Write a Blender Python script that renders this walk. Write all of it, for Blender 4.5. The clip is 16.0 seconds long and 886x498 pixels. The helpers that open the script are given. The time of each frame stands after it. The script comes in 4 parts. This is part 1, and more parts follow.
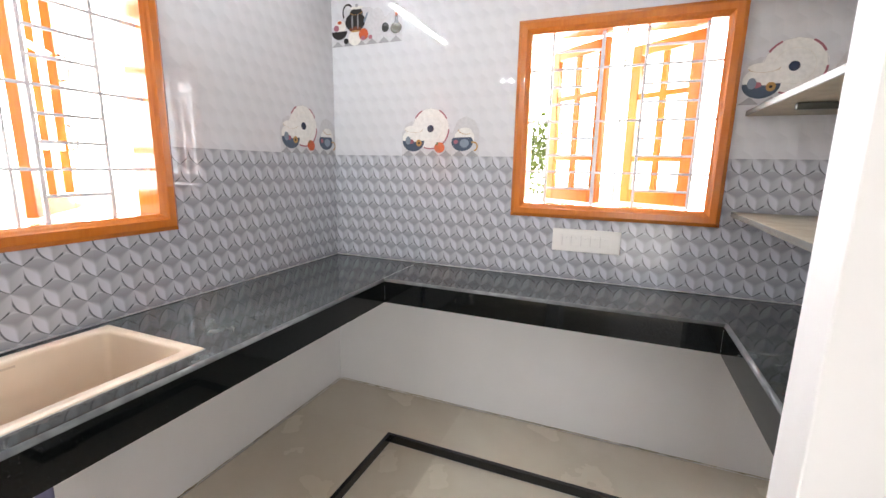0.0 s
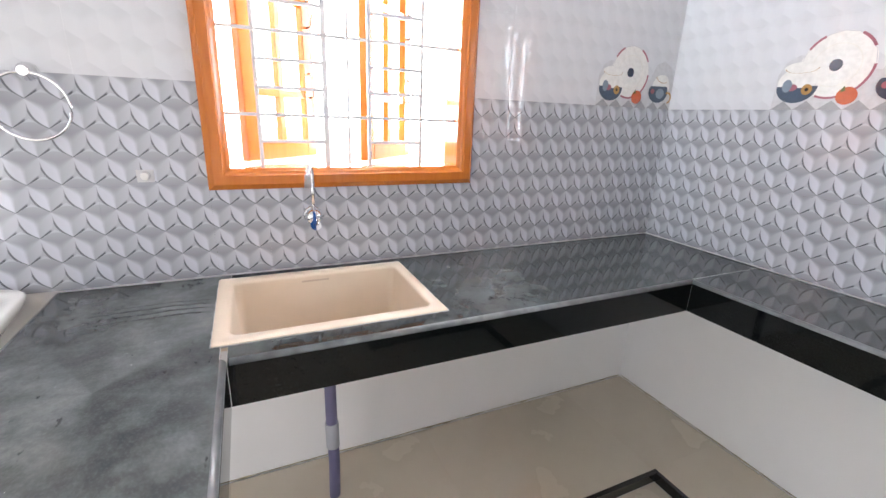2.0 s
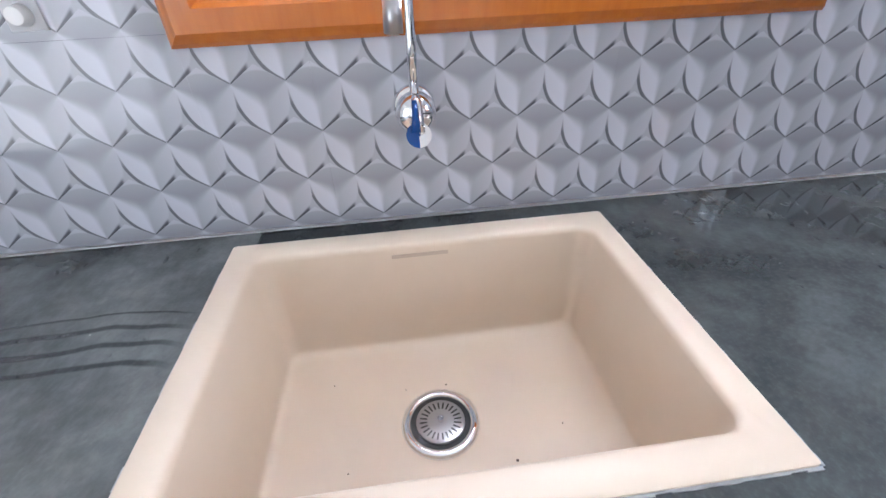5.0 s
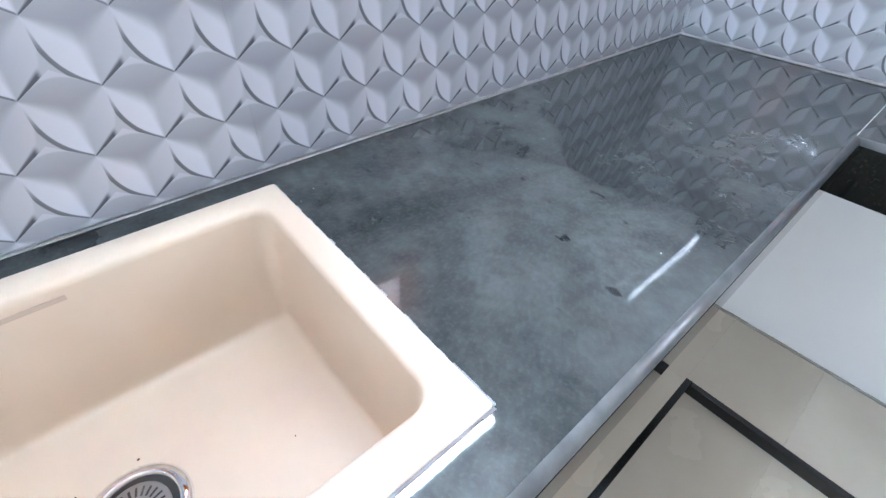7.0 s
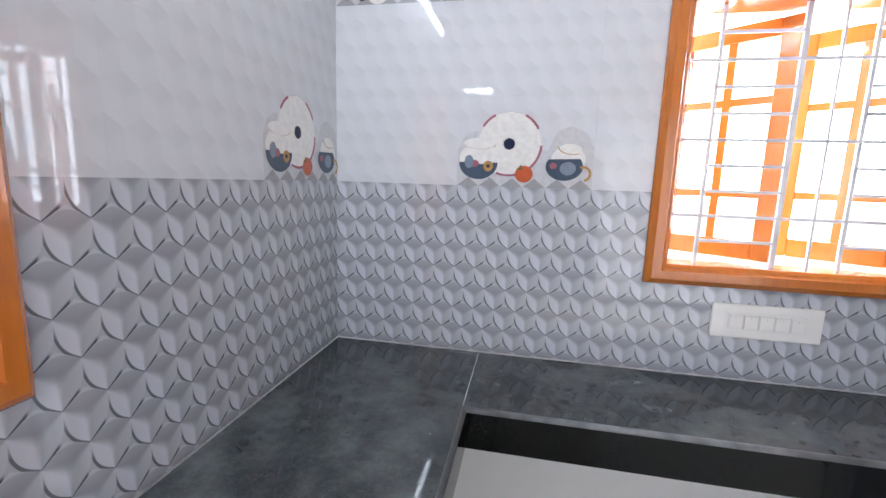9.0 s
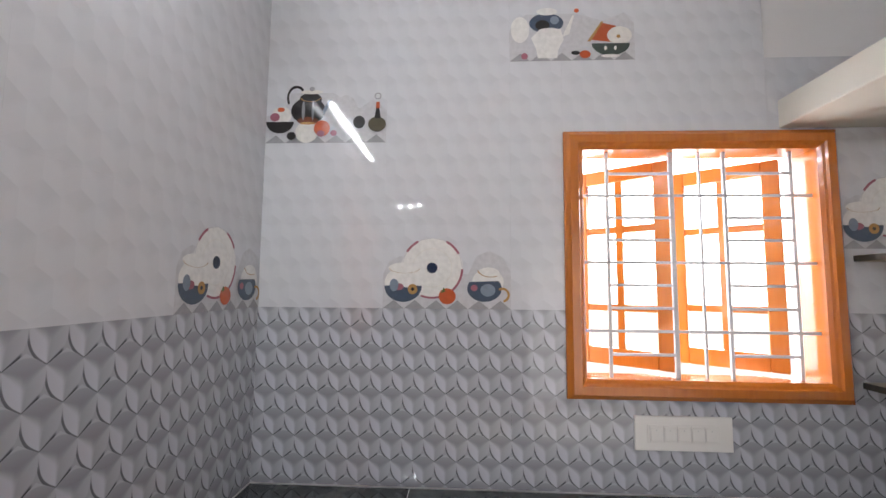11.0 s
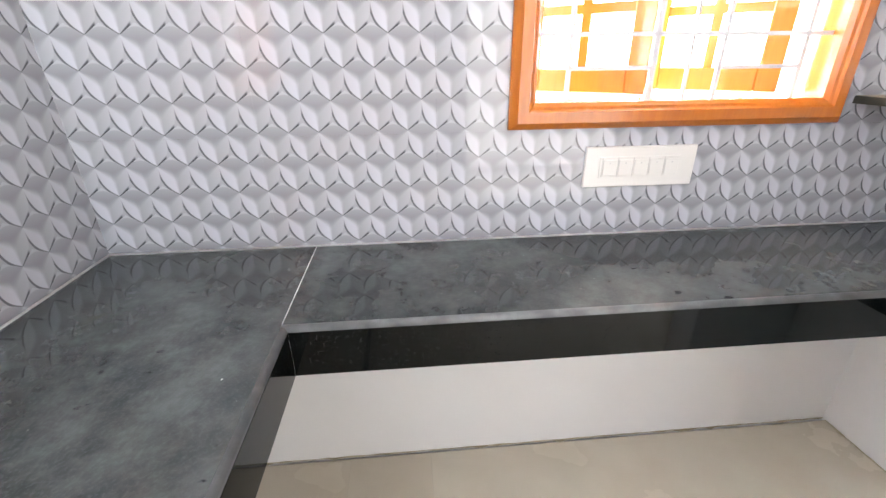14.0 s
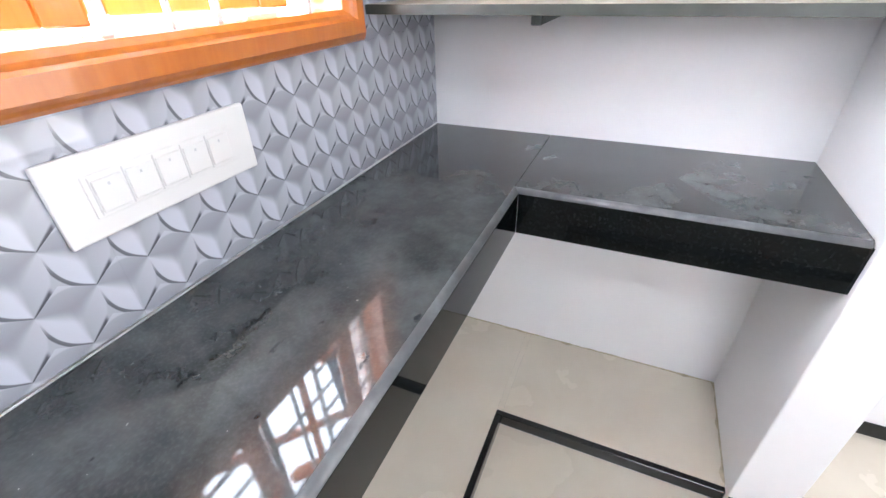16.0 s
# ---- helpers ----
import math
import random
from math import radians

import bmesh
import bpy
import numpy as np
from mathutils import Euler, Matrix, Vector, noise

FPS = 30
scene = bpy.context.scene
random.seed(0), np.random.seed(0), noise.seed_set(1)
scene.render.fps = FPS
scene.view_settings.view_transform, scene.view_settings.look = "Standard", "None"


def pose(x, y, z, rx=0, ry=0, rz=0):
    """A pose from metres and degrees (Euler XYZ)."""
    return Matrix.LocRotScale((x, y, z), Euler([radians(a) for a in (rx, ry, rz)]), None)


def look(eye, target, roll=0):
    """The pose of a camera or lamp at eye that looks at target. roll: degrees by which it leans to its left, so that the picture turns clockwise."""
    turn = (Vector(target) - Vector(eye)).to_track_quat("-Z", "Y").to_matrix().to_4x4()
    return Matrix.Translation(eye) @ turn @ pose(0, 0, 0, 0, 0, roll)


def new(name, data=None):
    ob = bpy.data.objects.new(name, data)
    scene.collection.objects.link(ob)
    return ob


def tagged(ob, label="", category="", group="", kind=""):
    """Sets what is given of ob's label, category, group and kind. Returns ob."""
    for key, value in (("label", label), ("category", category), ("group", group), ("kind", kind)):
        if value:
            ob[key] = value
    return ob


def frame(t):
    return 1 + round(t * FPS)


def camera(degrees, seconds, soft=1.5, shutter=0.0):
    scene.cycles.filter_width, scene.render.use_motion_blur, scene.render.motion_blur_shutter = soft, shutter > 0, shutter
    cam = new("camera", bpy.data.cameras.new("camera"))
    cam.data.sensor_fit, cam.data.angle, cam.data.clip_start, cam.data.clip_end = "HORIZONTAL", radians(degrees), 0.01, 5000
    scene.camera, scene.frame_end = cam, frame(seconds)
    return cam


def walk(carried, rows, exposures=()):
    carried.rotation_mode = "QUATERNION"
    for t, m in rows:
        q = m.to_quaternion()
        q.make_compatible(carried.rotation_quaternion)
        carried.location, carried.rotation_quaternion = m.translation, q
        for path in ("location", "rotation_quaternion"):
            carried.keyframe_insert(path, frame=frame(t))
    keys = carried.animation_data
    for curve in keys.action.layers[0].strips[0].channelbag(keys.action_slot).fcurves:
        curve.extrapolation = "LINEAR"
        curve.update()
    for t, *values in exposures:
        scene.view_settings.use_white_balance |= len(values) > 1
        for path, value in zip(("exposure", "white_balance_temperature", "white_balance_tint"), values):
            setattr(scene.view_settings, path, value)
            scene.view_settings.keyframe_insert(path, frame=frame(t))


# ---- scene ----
cam = camera(91.8, 16.0)
PATH = [
    (0, (1.605, -2.191, 1.397), (0.863, -0.376, 1.018), 1.1),
    (0.5, (1.575, -2.064, 1.375), (0.578, -0.394, 0.945), 1.3),
    (1, (1.514, -1.978, 1.369), (0.205, -0.562, 0.872), 1.4),
    (1.5, (1.544, -1.887, 1.368), (-0.038, -0.8, 0.832), 1.2),
    (2, (1.514, -1.84, 1.378), (-0.22, -1.042, 0.791), 2.2),
    (2.5, (1.486, -1.789, 1.348), (-0.327, -1.211, 0.732), 1.8),
    (3, (1.289, -1.768, 1.319), (-0.531, -1.307, 0.637), 2.1),
    (3.5, (1.104, -1.724, 1.309), (-0.697, -1.406, 0.508), 1.6),
    (6, (0.534, -1.657, 1.179), (-0.85, -1.284, -0.212), 0.8),
    (6.5, (0.539, -1.609, 1.199), (-0.669, -0.933, -0.24), 2.9),
    (7, (0.604, -1.518, 1.204), (-0.496, -0.503, -0.123), 2.9),
    (7.5, (0.65, -1.483, 1.283), (-0.292, -0.104, 0.183), 2.1),
    (8, (0.66, -1.491, 1.343), (-0.119, 0.134, 0.477), 2.7),
    (8.5, (0.687, -1.486, 1.415), (0.083, 0.318, 0.816), 2.2),
    (9, (0.698, -1.501, 1.463), (0.324, 0.435, 1.15), 1.9),
    (9.5, (0.707, -1.517, 1.534), (0.474, 0.463, 1.446), 1.3),
    (12, (0.743, -1.507, 1.499), (0.657, 0.481, 1.693), 0.4),
    (12.5, (0.729, -1.465, 1.421), (0.646, 0.531, 1.322), 0.2),
    (13, (0.732, -1.423, 1.371), (0.669, 0.535, 0.967), 0.2),
    (13.5, (0.752, -1.322, 1.338), (0.75, 0.576, 0.708), 0.1),
    (14, (0.815, -1.141, 1.329), (0.972, 0.679, 0.516), -0.6),
    (14.5, (0.86, -0.949, 1.3), (1.42, 0.754, 0.413), -0.4),
    (15, (0.916, -0.786, 1.311), (1.829, 0.724, 0.367), -1.7),
    (15.5, (1.016, -0.674, 1.294), (2.264, 0.523, 0.295), -2.3),
    (16, (1.079, -0.627, 1.278), (2.604, 0.072, 0.206), -1.7),
]
EXPOSURES = [
    (0, 0.42, 6450, 10), (1, 0.55, 6300, 10), (2, 0.57, 6150, 10), (3.5, 0.78, 6050, 10), (6, 0.3, 5400, 8), (6.5, 0.45, 5400, 8), (7, 0.92, 5300, 5),
    (7.5, 1.05, 5400, 8), (8, 0.95, 5400, 9), (8.5, 0.8, 5500, 10), (9, 0.22, 5850, 10), (9.5, -0.35, 6100, 10), (12, -0.3, 6400, 12),
    (12.5, 0.22, 6300, 12), (13, 0.85, 6400, 12), (14, 1.0, 6400, 10), (15, 1.02, 6250, 10), (16, 1.12, 5850, 10)]
walk(cam, [(t, look(eye, target, roll)) for t, eye, target, roll in PATH], EXPOSURES)

# ---- world, sun, lamps ----
world = bpy.data.worlds.new("world")
scene.world = world
world.use_nodes = True
wn = world.node_tree
sky = wn.nodes.new("ShaderNodeTexSky")
sky.sky_type, sky.sun_disc = "NISHITA", False
sky.sun_elevation, sky.sun_rotation = radians(49), radians(140)
sky.air_density, sky.dust_density = 1.0, 2.5
wn.nodes["Background"].inputs["Strength"].default_value = 0.15
wn.links.new(sky.outputs[0], wn.nodes["Background"].inputs["Color"])
sun = new("sun", bpy.data.lights.new("sun", "SUN"))
sun.data.energy, sun.data.angle, sun.data.color = 5.0, radians(0.5), (1.0, 0.95, 0.88)
sun.matrix_world = look((0, 0, 5), (-0.5, 0.6, 4.1))


def lamp(name, m, sx, sy, energy, color):
    """A rectangular area lamp."""
    li = new(name, bpy.data.lights.new(name, "AREA"))
    li.data.shape, li.data.size, li.data.size_y = "RECTANGLE", sx, sy
    li.data.energy, li.data.color = energy, color
    li.matrix_world = m
    return li


SOUTH = -4.3
WEND = -3.2
lamp("window_light_west", look((-0.32, -1.5, 1.62), (1.0, -1.5, 1.45)), 0.8, 0.8, 15, (0.93, 0.96, 1.0))
lamp("window_light_north", look((1.55, 0.32, 1.62), (1.55, -1.0, 1.45)), 0.85, 0.85, 21, (0.93, 0.96, 1.0))
# added fill inside the south wall, wider than the opening; no source known there
lamp("doorway_light", look((2.3, SOUTH + 0.06, 1.15), (1.6, -1.2, 0.9)), 3.3, 2.2, 34, (1.0, 0.98, 0.97))

# ---- materials ----
W, CEIL, TOP = 2.43, 3.0, 0.845
TW, TH, GREY = 0.45, 0.3, 1.45


class Nodes:
    """A small builder of node materials."""

    def __init__(self, name, rough=0.5, metal=0.0, color=(0.5, 0.5, 0.5)):
        self.mat = bpy.data.materials.new(name)
        self.mat.use_nodes = True
        self.t = self.mat.node_tree
        self.p = self.t.nodes["Principled BSDF"]
        self.set("Roughness", rough)
        self.set("Metallic", metal)
        self.set("Base Color", (*color, 1))

    def set(self, socket, value):
        if isinstance(value, bpy.types.NodeSocket):
            self.t.links.new(value, self.p.inputs[socket])
        else:
            self.p.inputs[socket].default_value = value

    def node(self, kind, **inputs):
        n = self.t.nodes.new(kind)
        for key, value in inputs.items():
            self.feed(n, key.replace("_", " "), value)
        return n

    def feed(self, n, key, value):
        if isinstance(value, bpy.types.NodeSocket):
            self.t.links.new(value, n.inputs[key])
        else:
            n.inputs[key].default_value = value

    def m(self, op, a, b=0.0, c=0.0):
        n = self.t.nodes.new("ShaderNodeMath")
        n.operation = op
        for i, v in enumerate((a, b, c)):
            if isinstance(v, bpy.types.NodeSocket):
                self.t.links.new(v, n.inputs[i])
            else:
                n.inputs[i].default_value = v
        return n.outputs[0]

    def coords(self, kind="Object"):
        return self.node("ShaderNodeTexCoord").outputs[kind]

    def noise(self, scale, detail=3.0, where=None, rough=0.5):
        n = self.node("ShaderNodeTexNoise", Scale=scale, Detail=detail, Roughness=rough)
        self.t.links.new(where or self.coords(), n.inputs["Vector"])
        return n.outputs["Fac"]

    def mix(self, fac, a, b):
        n = self.t.nodes.new("ShaderNodeMix")
        n.data_type = "RGBA"
        for i, v in ((0, fac), (6, a), (7, b)):
            if isinstance(v, bpy.types.NodeSocket):
                self.t.links.new(v, n.inputs[i])
            else:
                n.inputs[i].default_value = (*v, 1) if isinstance(v, tuple) else v
        return n.outputs[2]

    def step(self, x, lo, hi):
        n = self.t.nodes.new("ShaderNodeMapRange")
        n.interpolation_type = "SMOOTHSTEP"
        n.inputs[1].default_value, n.inputs[2].default_value = lo, hi
        self.t.links.new(x, n.inputs[0])
        return n.outputs[0]

    def bump(self, height, strength=0.2, distance=0.002):
        n = self.node("ShaderNodeBump", Strength=strength, Distance=distance, Height=height)
        self.set("Normal", n.outputs[0])


def plain(name, color, rough=0.5, metal=0.0, vary=0.06, scale=8.0, bump=0.05):
    k = Nodes(name, rough, metal)
    f = k.noise(scale, 4)
    dark = tuple(c * (1 - 2 * vary) for c in color)
    lite = tuple(min(1.0, c * (1 + vary)) for c in color)
    k.set("Base Color", k.mix(f, dark, lite))
    if bump:
        k.bump(k.noise(scale * 30, 3), bump, 0.001)
    return k.mat


def cube_cell(k):
    """Coordinates inside the printed cube cells: u across, v up, in cell widths; a tile's own x and z."""
    sep = k.t.nodes.new("ShaderNodeSeparateXYZ")
    k.t.links.new(k.coords(), sep.inputs[0])
    u = k.m("DIVIDE", sep.outputs[0], 0.075)
    v = k.m("DIVIDE", sep.outputs[2], 0.0866)
    v = k.m("ADD", v, -0.675)
    au = k.m("SUBTRACT", k.m("FLOORED_MODULO", u, 1.0), 0.5)
    av = k.m("SUBTRACT", k.m("FLOORED_MODULO", v, 1.7321), 0.866)
    bu = k.m("SUBTRACT", k.m("FLOORED_MODULO", k.m("SUBTRACT", u, 0.5), 1.0), 0.5)
    bv = k.m("SUBTRACT", k.m("FLOORED_MODULO", k.m("SUBTRACT", v, 0.866), 1.7321), 0.866)
    da = k.m("ADD", k.m("MULTIPLY", au, au), k.m("MULTIPLY", av, av))
    db = k.m("ADD", k.m("MULTIPLY", bu, bu), k.m("MULTIPLY", bv, bv))
    pick = k.m("LESS_THAN", da, db)
    inv = k.m("SUBTRACT", 1.0, pick)
    gu = k.m("ADD", k.m("MULTIPLY", au, pick), k.m("MULTIPLY", bu, inv))
    gv = k.m("ADD", k.m("MULTIPLY", av, pick), k.m("MULTIPLY", bv, inv))
    return gu, gv


def cube_print(k):
    """The printed picture of bulging cubes: 0 is the dark crease, 1 the light face."""
    u, v = cube_cell(k)
    a = k.m("ABSOLUTE", u)
    side_edge = k.m("MULTIPLY", a, 2.0)
    low_edge = k.m("ADD", a, k.m("MULTIPLY", v, -1.732))
    low_edge = k.m("MAXIMUM", low_edge, 0.0)
    up1 = k.m("MAXIMUM", k.m("ADD", u, k.m("MULTIPLY", v, 1.732)), 0.0)
    up2 = k.m("MAXIMUM", k.m("SUBTRACT", k.m("MULTIPLY", v, 1.732), u), 0.0)

    def rounded(p, q, e):
        return k.m("POWER", k.m("ADD", k.m("POWER", p, e), k.m("POWER", q, e)), 1.0 / e)

    # the ridge between the two side faces, sharper towards the lower point
    right = k.step(k.m("DIVIDE", u, k.m("ADD", 0.02, k.m("MULTIPLY", k.m("ADD", v, 0.577), 0.16))), -1.0, 1.0)
    left = k.m("SUBTRACT", 1.0, right)
    # the cap on top, with a soft border in the middle and a crisp one at the outer points
    border = k.m("SUBTRACT", v, k.m("MULTIPLY", a, 0.577))
    top = k.step(k.m("DIVIDE", border, k.m("ADD", 0.02, k.m("MULTIPLY", k.m("SUBTRACT", 0.5, a), 0.34))), -1.0, 1.0)
    light = k.m("ADD", 0.88, k.m("MULTIPLY", u, 0.22))
    mid = k.m("ADD", 0.56, k.m("MULTIPLY", u, 0.30))
    side = k.m("ADD", k.m("MULTIPLY", light, left), k.m("MULTIPLY", mid, right))
    cap = k.m("ADD", 0.37, k.m("MULTIPLY", v, 0.36))
    tone = k.m("ADD", k.m("MULTIPLY", side, k.m("SUBTRACT", 1.0, top)), k.m("MULTIPLY", cap, top))
    # the pits between three cubes, above and beside the bulging faces
    pit_top = k.m("MULTIPLY", k.step(rounded(up1, up2, 3.6), 0.98, 1.05), top)
    tone = k.m("ADD", tone, k.m("MULTIPLY", pit_top, 0.16))
    s = rounded(side_edge, low_edge, 3.0)
    low = k.m("SUBTRACT", 1.0, top)
    pit = k.m("MULTIPLY", k.step(s, 1.0, 1.10), low)
    tone = k.m("ADD", k.m("MULTIPLY", tone, k.m("SUBTRACT", 1.0, pit)), k.m("MULTIPLY", pit, 0.60))
    # a dark crescent round the lower left side, a short wedge along the lower right one
    crescent = k.m("MULTIPLY", k.m("SUBTRACT", k.step(s, 0.92, 0.97), k.step(s, 1.055, 1.11)), left)
    crescent = k.m("MULTIPLY", crescent, k.m("SUBTRACT", 1.0, k.step(v, -0.12, 0.26)))
    wedge = k.m("ADD", 0.035, k.m("MULTIPLY", a, 0.34))
    short = k.m("SUBTRACT", 1.0, k.step(k.m("DIVIDE", k.m("SUBTRACT", 1.0, low_edge), wedge), 0.45, 1.25))
    short = k.m("MULTIPLY", k.m("MULTIPLY", short, right), k.m("SUBTRACT", 1.0, k.step(a, 0.34, 0.43)))
    crease = k.m("MULTIPLY", k.m("MAXIMUM", k.m("MULTIPLY", crescent, 0.9), short), 0.82)
    return k.m("MULTIPLY", tone, k.m("SUBTRACT", 1.0, crease))


def tile_grey():
    k = Nodes("printed_grey_glazed_tile", 0.035)
    tone = cube_print(k)
    info = k.node("ShaderNodeObjectInfo").outputs["Random"]
    n = k.noise(11, 3)
    tone = k.m("MULTIPLY", tone, k.m("ADD", 0.94, k.m("MULTIPLY", n, 0.10)))
    tone = k.m("MULTIPLY", tone, k.m("ADD", 0.97, k.m("MULTIPLY", info, 0.05)))
    k.set("Base Color", k.mix(tone, (0.012, 0.013, 0.019), (0.70, 0.72, 0.79)))
    k.set("Specular IOR Level", 0.55)
    return k.mat


def tile_white():
    k = Nodes("white_glazed_tile_shaded_emboss", 0.035)
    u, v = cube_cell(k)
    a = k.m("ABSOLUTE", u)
    # the relief's shade is painted in: caps and right faces a darker white
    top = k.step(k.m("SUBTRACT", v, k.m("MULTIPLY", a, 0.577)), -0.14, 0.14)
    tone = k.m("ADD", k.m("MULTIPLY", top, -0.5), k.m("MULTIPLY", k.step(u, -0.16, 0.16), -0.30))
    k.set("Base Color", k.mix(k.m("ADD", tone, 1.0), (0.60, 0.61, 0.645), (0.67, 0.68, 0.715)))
    k.bump(k.m("ADD", tone, k.m("MULTIPLY", k.noise(5, 1), 0.5)), 0.004, 0.002)
    k.set("Specular IOR Level", 0.5)
    return k.mat


def granite(name="polished_black_granite", dusty=0.0):
    """Black polished stone under a patchy, smeared film of building dust."""
    k = Nodes(name, 0.05)
    c = k.coords()
    grain = k.step(k.noise(190, 2), 0.45, 0.75)
    base = k.mix(grain, (0.005, 0.007, 0.008), (0.022, 0.027, 0.029))
    wide = k.step(k.noise(2.6, 5, rough=0.55), 0.34, 0.64)
    mottle = k.step(k.noise(9.0, 6, rough=0.62), 0.36, 0.66)
    fine = k.step(k.noise(48, 5, rough=0.7), 0.36, 0.68)
    film = k.m("ADD", 0.05 + 1.5 * dusty, k.m("MULTIPLY", wide, 0.38))
    film = k.m("ADD", film, k.m("MULTIPLY", mottle, 0.30))
    film = k.m("MULTIPLY", film, k.m("ADD", 0.82, k.m("MULTIPLY", fine, 0.22)))
    # places rubbed clean: short dabs and, on the dusty slab, long curved wipes
    dab = k.node("ShaderNodeMapping", Vector=c, Rotation=(0.0, 0.0, 0.5), Scale=(15.0, 32.0, 1.0))
    clean = k.m("MULTIPLY", k.step(k.noise(1.0, 3, dab.outputs[0]), 0.665, 0.72), k.step(k.noise(3.5, 2), 0.46, 0.56))
    if dusty:
        sep = k.t.nodes.new("ShaderNodeSeparateXYZ")
        k.t.links.new(c, sep.inputs[0])
        dx, dy = k.m("SUBTRACT", sep.outputs[0], 0.42), k.m("SUBTRACT", sep.outputs[1], 0.04)
        r = k.m("SQRT", k.m("ADD", k.m("MULTIPLY", dx, dx), k.m("MULTIPLY", dy, dy)))
        r = k.m("ADD", r, k.m("MULTIPLY", k.noise(7.0, 2), 0.03))
        saw = k.m("ABSOLUTE", k.m("SUBTRACT", k.m("FLOORED_MODULO", k.m("DIVIDE", r, 0.030), 1.0), 0.5))
        zone = k.m("MULTIPLY", k.m("GREATER_THAN", r, 0.745), k.m("LESS_THAN", r, 0.855))
        zone = k.m("MULTIPLY", zone, k.m("SUBTRACT", 1.0, k.step(k.m("ABSOLUTE", dy), 0.11, 0.16)))
        wipe = k.m("MULTIPLY", k.m("SUBTRACT", 1.0, k.step(saw, 0.06, 0.20)), zone)
        clean = k.m("MAXIMUM", clean, k.m("MULTIPLY", wipe, 0.75))
    film = k.m("MULTIPLY", film, k.m("SUBTRACT", 1.0, k.m("MULTIPLY", clean, 0.93)))
    col = k.mix(film, base, (0.128 + dusty, 0.141 + dusty, 0.139 + dusty))
    # plaster crumbs, in loose swarms
    crumb = k.m("MULTIPLY", k.step(k.noise(95, 1), 0.775, 0.80), k.step(k.noise(6, 2), 0.50, 0.62))
    k.set("Base Color", k.mix(k.m("MULTIPLY", crumb, 0.85), col, (0.40, 0.41, 0.39)))
    k.set("Roughness", k.m("ADD", 0.03, k.m("MULTIPLY", film, 0.035)))
    k.set("Specular IOR Level", 0.68)
    return k.mat


def granite_band():
    k = Nodes("black_granite_band", 0.04)
    k.set("Specular IOR Level", 0.22)
    fine = k.noise(160, 2)
    k.set("Base Color", k.mix(k.step(fine, 0.5, 0.75), (0.003, 0.004, 0.004), (0.008, 0.009, 0.010)))
    return k.mat


def worn_edge():
    k = Nodes("worn_granite_nosing", 0.3)
    wear = k.step(k.noise(22, 5), 0.3, 0.75)
    k.set("Base Color", k.mix(wear, (0.085, 0.09, 0.095), (0.17, 0.175, 0.18)))
    k.bump(k.noise(60, 3), 0.06, 0.001)
    return k.mat


def wood(name="varnished_orange_wood", dark=(0.41, 0.095, 0.009), lite=(0.66, 0.225, 0.027), stain=(0.52, 0.155, 0.02)):
    k = Nodes(name, 0.22)
    c = k.coords()
    mp = k.node("ShaderNodeMapping", Vector=c, Scale=(30.0, 30.0, 3.0))
    g = k.noise(2.0, 6, mp.outputs[0], 0.6)
    big = k.noise(5.0, 2, c)
    col = k.mix(g, dark, lite)
    k.set("Base Color", k.mix(k.m("MULTIPLY", big, 0.5), col, stain))
    k.set("Coat Weight", 0.4)
    k.bump(g, 0.08, 0.001)
    return k.mat


def paint_wall():
    k = Nodes("white_wall_putty", 0.6)
    k.set("Base Color", k.mix(k.noise(2.5, 5), (0.78, 0.77, 0.77), (0.87, 0.86, 0.86)))
    k.bump(k.noise(40, 4), 0.15, 0.003)
    return k.mat


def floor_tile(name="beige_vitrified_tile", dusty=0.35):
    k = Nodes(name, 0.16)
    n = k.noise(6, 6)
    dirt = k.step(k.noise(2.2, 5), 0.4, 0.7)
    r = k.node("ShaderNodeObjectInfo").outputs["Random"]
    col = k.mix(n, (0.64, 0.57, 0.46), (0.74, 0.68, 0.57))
    # a value above 0.35 turns the whole tile evenly browner and darker
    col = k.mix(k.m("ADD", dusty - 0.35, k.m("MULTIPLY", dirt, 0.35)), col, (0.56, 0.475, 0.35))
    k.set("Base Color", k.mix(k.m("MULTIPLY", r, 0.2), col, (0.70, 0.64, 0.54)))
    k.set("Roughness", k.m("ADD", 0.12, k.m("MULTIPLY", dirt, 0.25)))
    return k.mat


M_DUSTY = granite("dusty_black_granite", 0.06)
M_GREY, M_WHITE, M_GRANITE, M_BAND, M_WOOD = tile_grey(), tile_white(), granite(), granite_band(), wood()
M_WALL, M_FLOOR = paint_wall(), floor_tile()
M_FLOOR2 = floor_tile("darker_vitrified_tile", 0.62)
M_EDGE = worn_edge()
# shutter wood again, lighter and yellower: the daylight on it is in the colour
M_LEAFWOOD = wood("daylit_varnished_wood", (0.46, 0.13, 0.015), (0.69, 0.245, 0.038), (0.57, 0.185, 0.026))
M_STRIP = plain("black_floor_strip", (0.012, 0.012, 0.012), 0.15)
M_SINK = plain("cream_quartz_composite", (0.725, 0.603, 0.475), 0.38, 0, 0.03, 12)
M_CHROME = plain("chrome", (0.82, 0.83, 0.85), 0.06, 1.0, 0.02, 5, 0)
M_STEEL = plain("brushed_steel", (0.42, 0.42, 0.42), 0.32, 1.0, 0.05, 20)
M_BARS = plain("white_enamelled_bar", (0.78, 0.78, 0.80), 0.35)
M_PLASTIC = plain("white_plastic", (0.80, 0.79, 0.77), 0.3, 0, 0.02, 8, 0)
M_CERAMIC = plain("white_ceramic", (0.86, 0.85, 0.83), 0.08, 0, 0.01, 8, 0)
